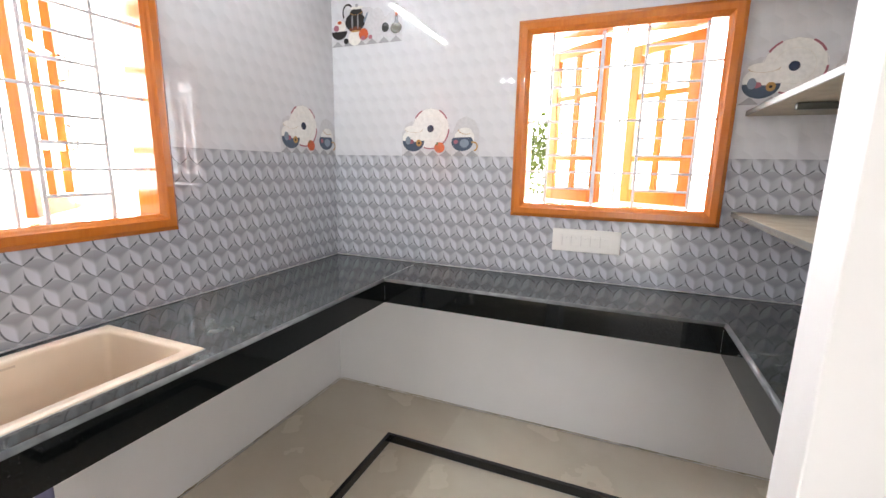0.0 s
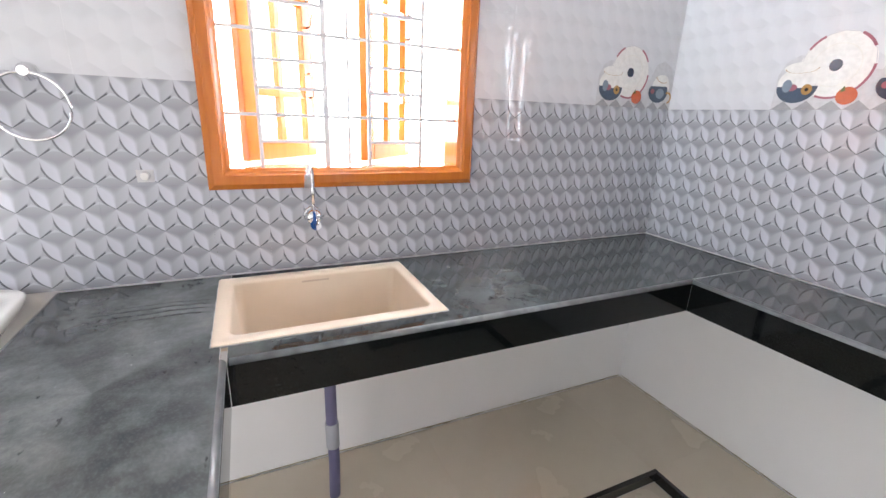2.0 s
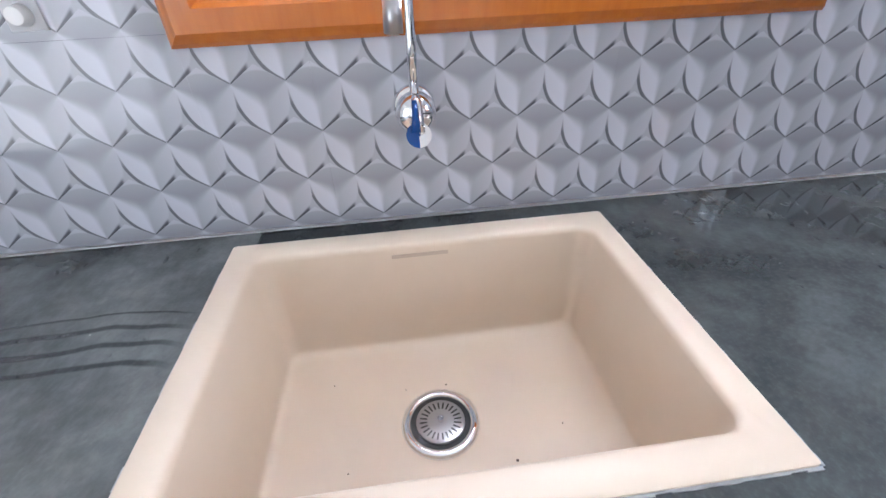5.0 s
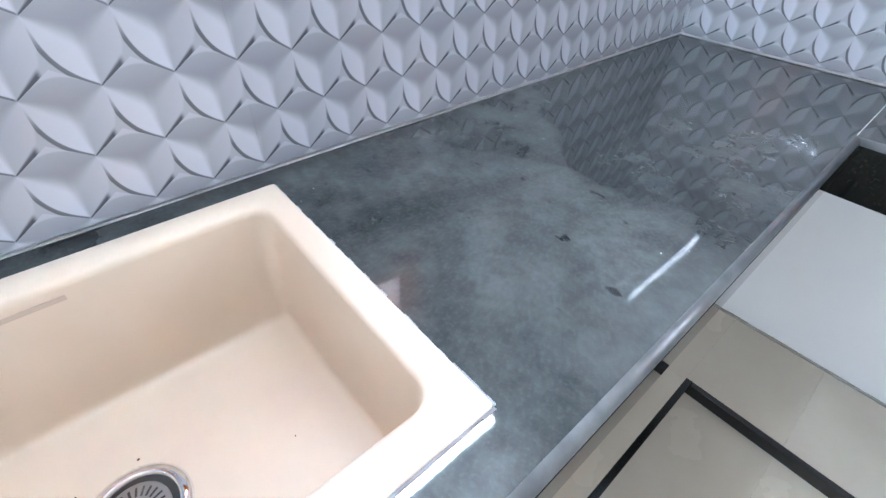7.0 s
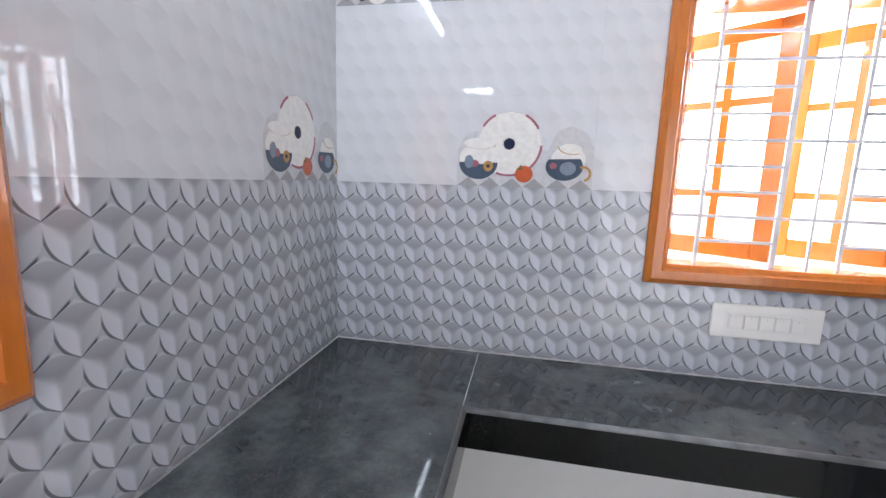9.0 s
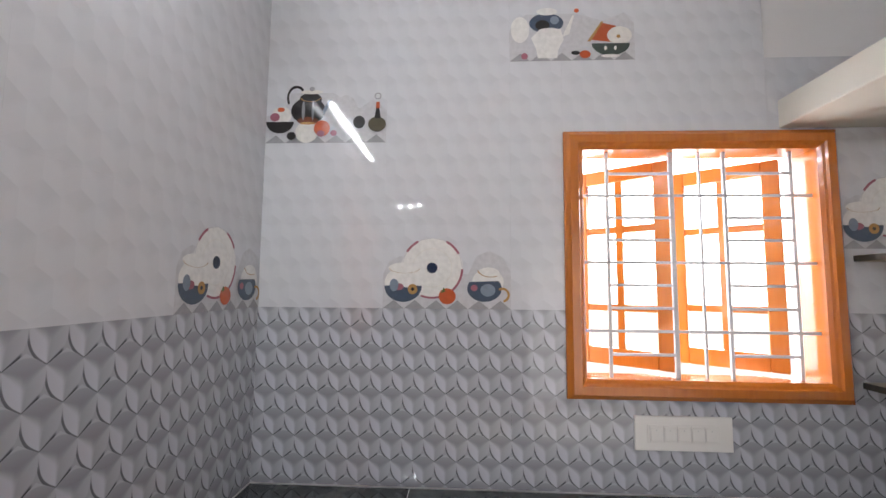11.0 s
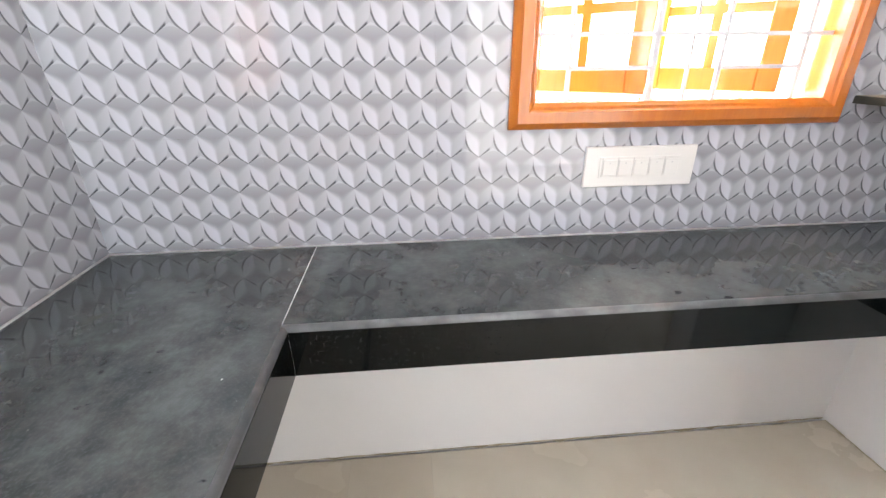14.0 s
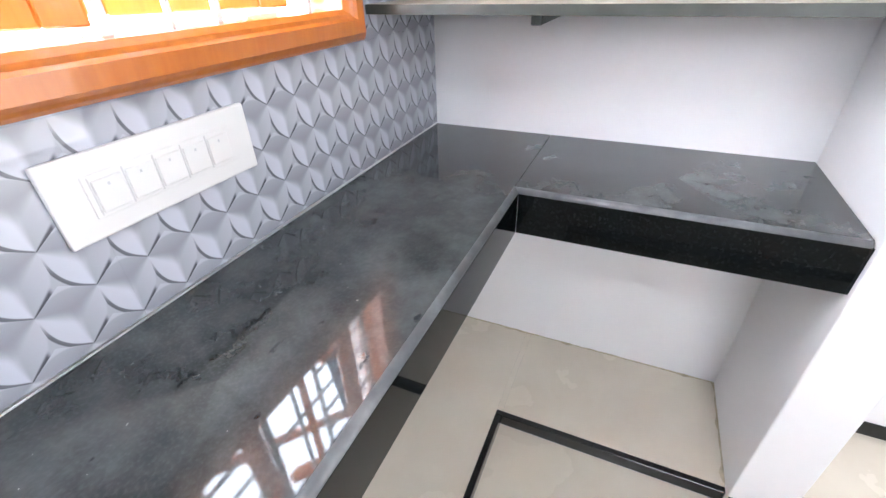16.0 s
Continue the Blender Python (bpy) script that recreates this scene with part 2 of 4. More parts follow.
M_PIPE = plain("purple_grey_hose", (0.16, 0.15, 0.27), 0.5)
M_TAPE = plain("grey_clamp", (0.45, 0.47, 0.52), 0.5)
M_SLAB = plain("rough_cut_stone", (0.38, 0.34, 0.26), 0.55, 0, 0.25, 14, 0.4)
M_SLABDARK = plain("dark_stone_edge", (0.05, 0.055, 0.045), 0.4, 0, 0.4, 18, 0.4)
M_LOFT = plain("cream_putty", (0.74, 0.72, 0.64), 0.6, 0, 0.06, 5, 0.15)
M_GROUT = plain("cement_grout", (0.62, 0.62, 0.63), 0.8, 0, 0.1, 30, 0.3)
M_SLOT = plain("gap_shade_dark", (0.03, 0.03, 0.03), 0.6, 0, 0, 8, 0)
# blue colour for a reflection in the chrome tap lever
M_BLUE = plain("blue_reflection_paint", (0.010, 0.060, 0.24), 0.15, 0, 0.1, 40, 0.05)
M_BEIGETAPE = plain("tan_adhesive_remains", (0.55, 0.40, 0.20), 0.7)


# ---- mesh helpers ----
def part(name, bm, material, parent=None, label="", kind=""):
    me = bpy.data.meshes.new(name)
    bmesh.ops.recalc_face_normals(bm, faces=bm.faces)
    bm.to_mesh(me)
    bm.free()
    for mat in material if isinstance(material, (list, tuple)) else (material,):
        me.materials.append(mat)
    ob = new(name, me)
    ob.parent = parent
    return tagged(ob, label, kind=kind)


def thing(name, where, label, category, group=""):
    ob = new(name)
    ob.location = where
    return tagged(ob, label, category, group)


def add_box(bm, x0, x1, y0, y1, z0, z1, bevel=0.0, segments=2, mat=0):
    sub = bmesh.new()
    bmesh.ops.create_cube(sub, size=1.0)
    for v in sub.verts:
        v.co = (x0 + (v.co.x + 0.5) * (x1 - x0), y0 + (v.co.y + 0.5) * (y1 - y0), z0 + (v.co.z + 0.5) * (z1 - z0))
    if bevel:
        bmesh.ops.bevel(sub, geom=sub.edges[:], offset=bevel, segments=segments, affect="EDGES", profile=0.5)
    for f in sub.faces:
        f.material_index = mat
        f.smooth = False
    join(bm, sub)


def join(bm, sub):
    me = bpy.data.meshes.new("tmp")
    sub.to_mesh(me)
    sub.free()
    bm.from_mesh(me)
    bpy.data.meshes.remove(me)


def box(x0, x1, y0, y1, z0, z1, bevel=0.0, segments=2):
    bm = bmesh.new()
    add_box(bm, x0, x1, y0, y1, z0, z1, bevel, segments)
    return bm


def tube(points, radius, sides=12, bm=None, closed=False):
    """A round bar along a line of points."""
    bm = bm or bmesh.new()
    pts = [Vector(p) for p in points]
    n = len(pts)
    rad = radius if isinstance(radius, (list, tuple)) else [radius] * n
    rings = []
    up = Vector((0, 0, 1))
    for i, p in enumerate(pts):
        a = pts[(i - 1) % n] if (i or closed) else p
        b = pts[(i + 1) % n] if (i < n - 1 or closed) else p
        d = (b - a).normalized()
        s = d.cross(up)
        if s.length < 0.05:
            s = d.cross(Vector((0, 1, 0)))
        s.normalize()
        t = s.cross(d)
        rings.append([bm.verts.new(p + rad[i] * (math.cos(q) * s + math.sin(q) * t)) for q in (2 * math.pi * j / sides for j in range(sides))])
    for i in range(n if closed else n - 1):
        r0, r1 = rings[i], rings[(i + 1) % n]
        for j in range(sides):
            f = bm.faces.new((r0[j], r0[(j + 1) % sides], r1[(j + 1) % sides], r1[j]))
            f.smooth = True
    if not closed:
        bm.faces.new(rings[0][::-1])
        bm.faces.new(rings[-1])
    return bm


def ring_of(center, radius, normal, steps=28):
    c, nrm = Vector(center), Vector(normal).normalized()
    s = nrm.orthogonal().normalized()
    t = nrm.cross(s)
    return [c + radius * (math.cos(q) * s + math.sin(q) * t) for q in (2 * math.pi * i / steps for i in range(steps))]


def holed_wall(name, axis, a0, a1, z0, z1, inner, outer, hole, material):
    """A wall with one opening: four boxes in one mesh. axis is the way along it."""
    bm = bmesh.new()
    h0, h1, k0, k1 = hole
    for s0, s1, t0, t1 in ((a0, h0, z0, z1), (h1, a1, z0, z1), (h0, h1, z0, k0), (h0, h1, k1, z1)):
        if axis == "x":
            add_box(bm, s0, s1, min(inner, outer), max(inner, outer), t0, t1)
        else:
            add_box(bm, min(inner, outer), max(inner, outer), s0, s1, t0, t1)
    return part(name, bm, material, None, kind="structure")


# ---- the shell ----
WB = (1.087, 2.013, 1.155, 2.08)
WA = (-1.954, -1.042, 1.134, 2.088)
LOW = -0.045
holed_wall("wall_north", "x", -0.22, W + 1.6, LOW, CEIL, 0.012, 0.22, (WB[0] + 0.012, WB[1] - 0.012, WB[2] + 0.012, WB[3] - 0.012), M_WALL)
holed_wall("wall_west", "y", WEND, 0.012, LOW, CEIL, -0.012, -0.22, (WA[0] + 0.012, WA[1] - 0.012, WA[2] + 0.012, WA[3] - 0.012), M_WALL)
part("wall_east", box(W, W + 0.12, -1.9, 0.012, LOW, CEIL), M_WALL, None, kind="structure")
part("wall_pier", box(1.985, W, -1.22, -1.077, LOW, CEIL, 0.004), M_WALL, None, kind="structure")
part("wall_hall", box(-1.7, -0.22, WEND, WEND + 0.2, LOW, CEIL), M_WALL, None, kind="structure")
part("wall_hall_end", box(-1.9, -1.7, SOUTH - 0.2, WEND + 0.2, LOW, CEIL), M_WALL, None, kind="structure")
# unseen wall; its wide opening is made up to go with the added fill
holed_wall("wall_south", "x", -1.7, W + 1.6, LOW, CEIL, SOUTH, SOUTH - 0.2, (1.6, 4.0, LOW, 2.1), M_WALL)
part("wall_far_east", box(W + 1.6, W + 1.8, SOUTH - 0.2, 0.22, LOW, CEIL), M_WALL, None, kind="structure")
part("ceiling", box(-0.22, W + 1.8, SOUTH - 0.2, 0.22, CEIL, CEIL + 0.15), M_WALL, None, kind="structure")
part("ceiling", box(-1.9, -0.22, SOUTH - 0.2, WEND + 0.2, CEIL, CEIL + 0.15), M_WALL, None, kind="structure")
part("floor", box(-0.22, W + 1.8, SOUTH - 0.2, 0.22, -0.25, LOW - 0.012), M_GROUT, None, kind="structure")
part("floor", box(-1.9, -0.22, SOUTH - 0.2, WEND + 0.2, -0.25, LOW - 0.012), M_GROUT, None, kind="structure")
part("ground", box(-900, 900, -900, 900, -0.9, -0.6), plain("dry_earth", (0.52, 0.47, 0.40), 0.9, 0, 0.2, 0.6), None, kind="structure")

# two glowing panels stand in for the bright sky outside and add window light
M_GLOW = bpy.data.materials.new("glowing_backdrop")
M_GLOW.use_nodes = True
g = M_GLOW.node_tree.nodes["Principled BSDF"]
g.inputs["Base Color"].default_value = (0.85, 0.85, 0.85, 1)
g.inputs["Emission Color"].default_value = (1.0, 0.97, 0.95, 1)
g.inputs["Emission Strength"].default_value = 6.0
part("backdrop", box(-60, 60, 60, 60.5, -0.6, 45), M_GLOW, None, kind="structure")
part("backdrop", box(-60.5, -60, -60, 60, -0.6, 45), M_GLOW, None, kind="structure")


def leafy_tree(where, height, crown, seed):
    ob = thing("tree", where, "leafy green garden tree outside in bright light", "tree")
    rr = random.Random(seed)
    trunk = bmesh.new()
    tube_pts = [(0, 0, 0), (0.03, 0.02, height * 0.35), (-0.02, 0.05, height * 0.7)]
    bark = plain("bark", (0.16, 0.11, 0.08), 0.9, 0, 0.3, 12, 0.5)
    tube(tube_pts, [0.09, 0.07, 0.04], 10, trunk)
    for _ in range(7):
        q = rr.uniform(0, 6.28)
        tube([(0, 0.03, height * rr.uniform(0.4, 0.65)), (math.cos(q) * crown * 0.6, math.sin(q) * crown * 0.6, height * rr.uniform(0.75, 1.0))], [0.03, 0.012], 6, trunk)
    part("trunk", trunk, bark, ob)
    bm = bmesh.new()
    for _ in range(2600):
        a, b, r = rr.uniform(0, 6.28), math.acos(rr.uniform(-1, 1)), rr.uniform(0.2, 1.0) ** 0.5
        r *= 0.75 + 0.35 * math.sin(3 * a) * math.sin(2 * b)
        c = Vector((crown * r * math.sin(b) * math.cos(a), crown * r * math.sin(b) * math.sin(a), height * 0.85 + crown * 0.85 * r * math.cos(b)))
        m = Euler((rr.uniform(0, 6), rr.uniform(0, 6), rr.uniform(0, 6))).to_matrix()
        l, w = rr.uniform(0.05, 0.09), 0.02
        bm.faces.new([bm.verts.new(c + m @ Vector(p)) for p in ((0, 0, 0), (w, l * 0.5, 0.004), (0, l, 0), (-w, l * 0.5, 0.004))])
    part("crown", bm, plain("leaf_green", (0.14, 0.19, 0.03), 0.5, 0, 0.3, 3, 0), ob)


leafy_tree((0.25, 3.2, -0.6), 2.6, 0.75, 3)


# ---- counter ----
def counter_run(name, x0, x1, y0, y1, label, faces):
    """One run of polished slab with its deep front bands; faces: the sides that carry a band."""
    ob = thing(name, ((x0 + x1) / 2, (y0 + y1) / 2, TOP), label, "counter", "runs of the counter")
    cx, cy = (x0 + x1) / 2, (y0 + y1) / 2
    return ob, (x0 - cx, x1 - cx, y0 - cy, y1 - cy)


def slab(parent, rects, o, mat=M_GRANITE):
    bm = bmesh.new()
    for x0, x1, y0, y1 in rects:
        add_box(bm, x0 - o[0], x1 - o[0], y0 - o[1], y1 - o[1], -0.02, 0)
    return part("slab", bm, mat, parent)


def band(parent, o, x0, x1, y0, y1):
    return part("front_band", box(x0 - o[0], x1 - o[0], y0 - o[1], y1 - o[1], -0.118, -0.012), M_BAND, parent)


def nosing(parent, o, a, b, r=0.0135):
    pa, pb = (a[0] - o[0], a[1] - o[1], -r), (b[0] - o[0], b[1] - o[1], -r)
    return part("nosing", tube([pa, pb], r, 14), M_EDGE, parent, "worn grey rounded edge")


SK = (0.047, 0.496, -1.954, -1.347)
LBL = "dusty polished black granite worktop"
wc = thing("kitchen_worktop", (0.28, -0.95, TOP), LBL + " under the wooden window", "worktop", "worktop runs")
o = (0.28, -0.95)
slab(wc, [(0, 0.554, SK[3], 0), (0, SK[0], -1.918, SK[3]), (SK[1], 0.554, -1.918, SK[3])], o)
band(wc, o, 0.545, 0.568, -1.9192, -0.4068)
nosing(wc, o, (0.554, -1.915), (0.554, -0.40))
nc = thing("kitchen_worktop", (1.3, -0.2, TOP), LBL + " along the tiled wall below the switches", "worktop", "worktop runs")
o = (1.3, -0.2)
slab(nc, [(0.556, W, -0.392, 0)], o)
band(nc, o, 0.568, 2.0, -0.406, -0.383)
nosing(nc, o, (0.554, -0.392), (2.014, -0.392))
ec = thing("kitchen_worktop", (2.2, -0.75, TOP), LBL + " in the alcove below the stone shelves", "worktop", "worktop runs")
o = (2.2, -0.75)
slab(ec, [(2.014, W, -1.075, -0.394)], o)
band(ec, o, 2.0005, 2.023, -1.0765, -0.4068)
nosing(ec, o, (2.014, -1.073), (2.014, -0.392))
sc = thing("kitchen_worktop", (0.6, -2.15, TOP), LBL + " standing out beside the wash basin", "worktop", "worktop runs")
o = (0.6, -2.15)
slab(sc, [(0, SK[0], -2.374, -1.92), (SK[0], 1.25, -2.374, -1.952), (SK[1], 1.25, -1.952, -1.934)], o, M_DUSTY)
band(sc, o, 0.568, 1.248, -1.943, -1.92)
band(sc, o, 0.0, 1.248, -2.388, -2.365)
nosing(sc, o, (0.554, -1.934), (1.248, -1.934))
nosing(sc, o, (0, -2.374), (1.248, -2.374))
part("support_wall", box(1.14, 1.235, -2.36, -1.95, LOW, TOP - 0.02), M_WALL, None, kind="structure")


DRAIN = (0.272, -1.657)


# ---- sink ----
def make_sink():
    x0, x1, y0, y1 = SK
    cx, cy = (x0 + x1) / 2, (y0 + y1) / 2
    ob = thing("kitchen_sink", (cx, cy, TOP), "cream composite single bowl sink, empty, set into the black worktop", "sink")
    hx, hy = (x1 - x0) / 2, (y1 - y0) / 2
    bm = bmesh.new()

    def loop(ax0, ax1, ay0, ay1, r, z, n=6):
        out = []
        for (px, py), q0 in (((ax1 - r, ay1 - r), 0), ((ax0 + r, ay1 - r), 90), ((ax0 + r, ay0 + r), 180), ((ax1 - r, ay0 + r), 270)):
            for i in range(n + 1):
                q = radians(q0 + 90 * i / n)
                out.append(bm.verts.new((px + r * math.cos(q), py + r * math.sin(q), z)))
        return out

    L = [loop(-hx, hx, -hy, hy, 0.004, -0.012), loop(-hx, hx, -hy, hy, 0.004, 0.004), loop(-hx + 0.004, hx - 0.004, -hy + 0.004, hy - 0.004, 0.005, 0.007),
         loop(-hx + 0.038, hx - 0.034, -hy + 0.036, hy - 0.0305, 0.028, 0.007), loop(-hx + 0.043, hx - 0.039, -hy + 0.041, hy - 0.0355, 0.026, 0.002), loop(-hx + 0.0433, hx - 0.0393, -hy + 0.0413, hy - 0.0358, 0.026, -0.006),
         loop(-hx + 0.0535, hx - 0.0515, -hy + 0.0515, hy - 0.046, 0.020, -0.182),
         loop(-hx + 0.054, hx - 0.052, -hy + 0.052, hy - 0.0465, 0.020, -0.190), loop(-hx + 0.057, hx - 0.055, -hy + 0.055, hy - 0.0495, 0.018, -0.196), loop(-hx + 0.064, hx - 0.062, -hy + 0.062, hy - 0.0565, 0.014, -0.198), loop(-hx + 0.069, hx - 0.067, -hy + 0.067, hy - 0.0615, 0.012, -0.198)]
    for a, b in zip(L, L[1:]):
        n = len(a)
        for i in range(n):
            bm.faces.new((a[i], a[(i + 1) % n], b[(i + 1) % n], b[i])).smooth = True
    bm.faces.new(L[-1])
    sub = bmesh.new()
    join(bm, sub)
    bowl = part("bowl", bm, M_SINK, ob)
    bowl.modifiers.new("edges", "EDGE_SPLIT").split_angle = radians(50)
    # the slot is a thin strip, its shade painted as a darker cream
    part("overflow_slot", box(-hx + 0.0445, -hx + 0.0462, -0.055, 0.035, -0.019, -0.013), plain("shaded_cream", (0.58, 0.46, 0.36), 0.5), ob)
    d = Vector((DRAIN[0] - cx, DRAIN[1] - cy, -0.198))
    bm = bmesh.new()
    pr = [(0.0585, 0.0), (0.0575, 0.0035), (0.053, 0.0062), (0.0475, 0.0068), (0.0445, 0.0045), (0.0435, 0.0008)]
    lathe(bm, d, pr, 40)
    part("drain_ring", bm, M_CHROME, ob, "chrome ring")
    # a flat dark disc paints the shade in the gap round the strainer
    bm = bmesh.new()
    lathe(bm, d, [(0.0436, 0.0009), (0.0, 0.0011)], 40)
    part("drain_gap", bm, M_SLOT, ob, "flat dark disc for the shaded gap round the strainer")
    bm = bmesh.new()
    lathe(bm, d, [(0.0362, 0.0012), (0.0362, 0.0042), (0.0345, 0.0052), (0.012, 0.0046), (0.0, 0.0046)], 40)
    part("strainer", bm, M_STEEL, ob, "round steel strainer basket")
    # the slots are flat dark strips on top, their shade put into the colour
    bm = bmesh.new()
    w = 0.0013
    bm.faces.new([bm.verts.new((r, q, 0)) for r, q in ((0.020, -w), (0.031, -w), (0.031, w), (0.020, w))])
    slot = part("strainer_slot", bm, M_SLOT, ob)
    slot.matrix_local = Matrix.Translation(d + Vector((0, 0, 0.0054)))
    for i in range(1, 24):
        more = new("strainer_slot", slot.data)
        more.parent = ob
        more.matrix_local = Matrix.Translation(d + Vector((0, 0, 0.0054))) @ Matrix.Rotation(2 * math.pi * i / 24, 4, "Z")
    part("strainer_knob", tube([d + Vector((0, 0, 0.0045)), d + Vector((0, 0, 0.012))], [0.0035, 0.0048], 12), M_CHROME, ob)
    return ob


def lathe(bm, base, profile, sides=32, smooth=True):
    rings = []
    for r, z in profile:
        if r <= 0:
            rings.append([bm.verts.new(Vector(base) + Vector((0, 0, z)))])
        else:
            rings.append([bm.verts.new(Vector(base) + Vector((r * math.cos(q), r * math.sin(q), z))) for q in (2 * math.pi * i / sides for i in range(sides))])
    for a, b in zip(rings, rings[1:]):
        for i in range(sides):
            j = (i + 1) % sides
            if len(a) == 1 and len(b) == 1:
                continue
            if len(b) == 1:
                f = bm.faces.new((a[i], a[j], b[0]))
            elif len(a) == 1:
                f = bm.faces.new((a[0], b[j], b[i]))
            else:
                f = bm.faces.new((a[i], a[j], b[j], b[i]))
            f.smooth = smooth
    return bm


make_sink()

M_JOINT = plain("pale_joint_filler", (0.70, 0.70, 0.71), 0.7, 0, 0.12, 60, 0.3)


def filler(x0, x1, y0, y1, z0, z1, label):
    return part("joint_filler", box(x0, x1, y0, y1, z0, z1), M_JOINT, None, label, "structure")


filler(0.004, W, -0.002, 0.0, TOP, TOP + 0.0016, "pale joint where tiles meet worktop")
filler(0.0, 0.002, -2.388, 0.0, TOP, TOP + 0.0016, "pale joint where tiles meet worktop")
filler(0.5543, 0.5557, -0.39, -0.004, TOP - 0.004, TOP + 0.0004, "fine joint between worktop slabs")
filler(0.4935, 0.5535, -1.9345, -1.9335, TOP - 0.004, TOP + 0.0004, "fine joint between worktop slabs")
ob = thing("sink_sealant", (0, 0, TOP), "rough pale grey sealant line round the sink", "sealant")
bm = bmesh.new()
rnd = random.Random(4)
for side in range(4):
    n = 40
    for i in range(n):
        wd = rnd.uniform(0.001, 0.0034)
        if side < 2:
            y = (SK[2], SK[3])[side]
            q0, q1 = SK[0] + (SK[1] - SK[0]) * i / n, SK[0] + (SK[1] - SK[0]) * (i + 1) / n
            add_box(bm, q0, q1, *((y - wd, y) if side == 0 else (y, y + wd)), -0.003, 0.0015)
        else:
            x = (SK[0], SK[1])[side - 2]
            q0, q1 = SK[2] + (SK[3] - SK[2]) * i / n, SK[2] + (SK[3] - SK[2]) * (i + 1) / n
            add_box(bm, *((x - wd, x) if side == 2 else (x, x + wd)), q0, q1, -0.003, 0.0015)
part("bead", bm, plain("grey_sealant", (0.42, 0.42, 0.43), 0.7, 0, 0.3, 50, 0.2), ob)


grit = tagged(new("grit", bpy.data.meshes.new("grit")), "few dark grit specks lying in the cream sink", kind="stuff")
bm = bmesh.new()
for gx, gy, gr in ((0.205, -1.640, 0.0017), (0.206, -1.705, 0.0010), (0.300, -1.480, 0.0010), (0.345, -1.560, 0.0022), (0.330, -1.790, 0.0012), (0.180, -1.820, 0.0010)):
    tube([(gx, gy, TOP - 0.1978), (gx, gy, TOP - 0.1966)], [gr, gr * 0.6], 7, bm)
bm.to_mesh(grit.data)
bm.free()
grit.data.materials.append(plain("dark_grit", (0.10, 0.06, 0.04), 0.8, 0, 0.2, 60, 0))


# ---- windows ----
def make_window(name, w, h, label, uprights):
    """A wooden window in its own space: x across, y outwards, z up from the lower outer corner of the frame."""
    ob = tagged(new(name), label, "window", kind="structure")
    f, d0, d1 = 0.066, -0.025, 0.10
    bm = bmesh.new()
    prof = [(0.0, 0.012), (0.0, -0.014), (0.006, -0.022), (0.012, -0.027), (0.018, -0.033), (0.045, -0.034), (0.050, -0.027), (0.057, -0.023), (0.066, -0.012), (0.066, 0.10), (0.020, 0.10), (0.020, 0.012)]
    corners = [(0, 0, 1, 1), (w, 0, -1, 1), (w, h, -1, -1), (0, h, 1, -1)]
    rings = [[bm.verts.new((x + sx * p, q, z + sz * p)) for p, q in prof] for x, z, sx, sz in corners]
    n = len(prof)
    for i in range(4):
        a, b = rings[i], rings[(i + 1) % 4]
        for j in range(n):
            bm.faces.new((a[j], a[(j + 1) % n], b[(j + 1) % n], b[j]))
    part("window_frame", bm, M_WOOD, ob, "varnished orange-brown moulded wood")
    # grille
    gw, gh = w - 2 * f, h - 2 * f
    y = 0.028
    for x, r in zip(uprights, (0.0055, 0.008, 0.0038, 0.006, 0.0055)):
        part("upright_bar", box(x - r, x + r, y - 0.005, y + 0.005, f, h - f, 0.001, 1), M_BARS, ob)
    for i in range(1, 10):
        z = f + gh * i / 10
        if i in (2, 5, 8):
            spans = [(f, w - f)]
        else:
            spans = [(uprights[0], uprights[1]), (uprights[3], uprights[4])]
        for s0, s1 in spans:
            part("cross_bar", box(s0, s1, y - 0.0105, y - 0.0055, z - 0.0048, z + 0.0048), M_BARS, ob)
    return ob


def leaf(parent, hx, hy, width, height, z0, angle):
    """An open shutter leaf, hinged at (hx, hy) in the window's space; angle in degrees from the way across."""
    b = new("shutter")
    b.parent = parent
    b.matrix_local = pose(hx, hy, z0, 0, 0, angle)
    tagged(b, "open orange wooden glazed shutter leaf")
    t, s = 0.030, 0.055
    bm = bmesh.new()
    for x0, x1, a0, a1 in ((0, s, 0, height), (width - s, width, 0, height), (s, width - s, 0, s + 0.01), (s, width - s, height - s, height)):
        add_box(bm, x0, x1, 0, t, a0, a1, 0.003, 1)
    part("leaf_frame", bm, M_LEAFWOOD, b)
    bm = bmesh.new()
    add_box(bm, width / 2 - 0.013, width / 2 + 0.013, 0.004, t - 0.004, s, height - s)
    for k in (0.25, 0.71):
        z = s + (height - 2 * s) * k
        add_box(bm, s, width - s, 0.005, t - 0.005, z - 0.013, z + 0.013)
    part("glazing_bars", bm, M_LEAFWOOD, b)
    for z in (height * 0.33, height * 0.64):
        part("handle", tube([(width - 0.03, 0, z - 0.045), (width - 0.03, -0.020, z - 0.040), (width - 0.03, -0.027, z), (width - 0.03, -0.020, z + 0.040), (width - 0.03, 0, z + 0.045)], 0.004, 8), M_STEEL, b)
    return b


win_n = make_window("window_1", WB[1] - WB[0], WB[3] - WB[2], "moulded orange wooden window with a white bar grille, shutters open", (0.160, 0.385, 0.483, 0.569, 0.797))
win_n.matrix_world = pose(WB[0], 0.0, WB[2])
win_w = make_window("window_2", WA[1] - WA[0], WA[3] - WA[2], "moulded orange wooden window with a white bar grille above the sink", (0.162, 0.372, 0.448, 0.520, 0.712))
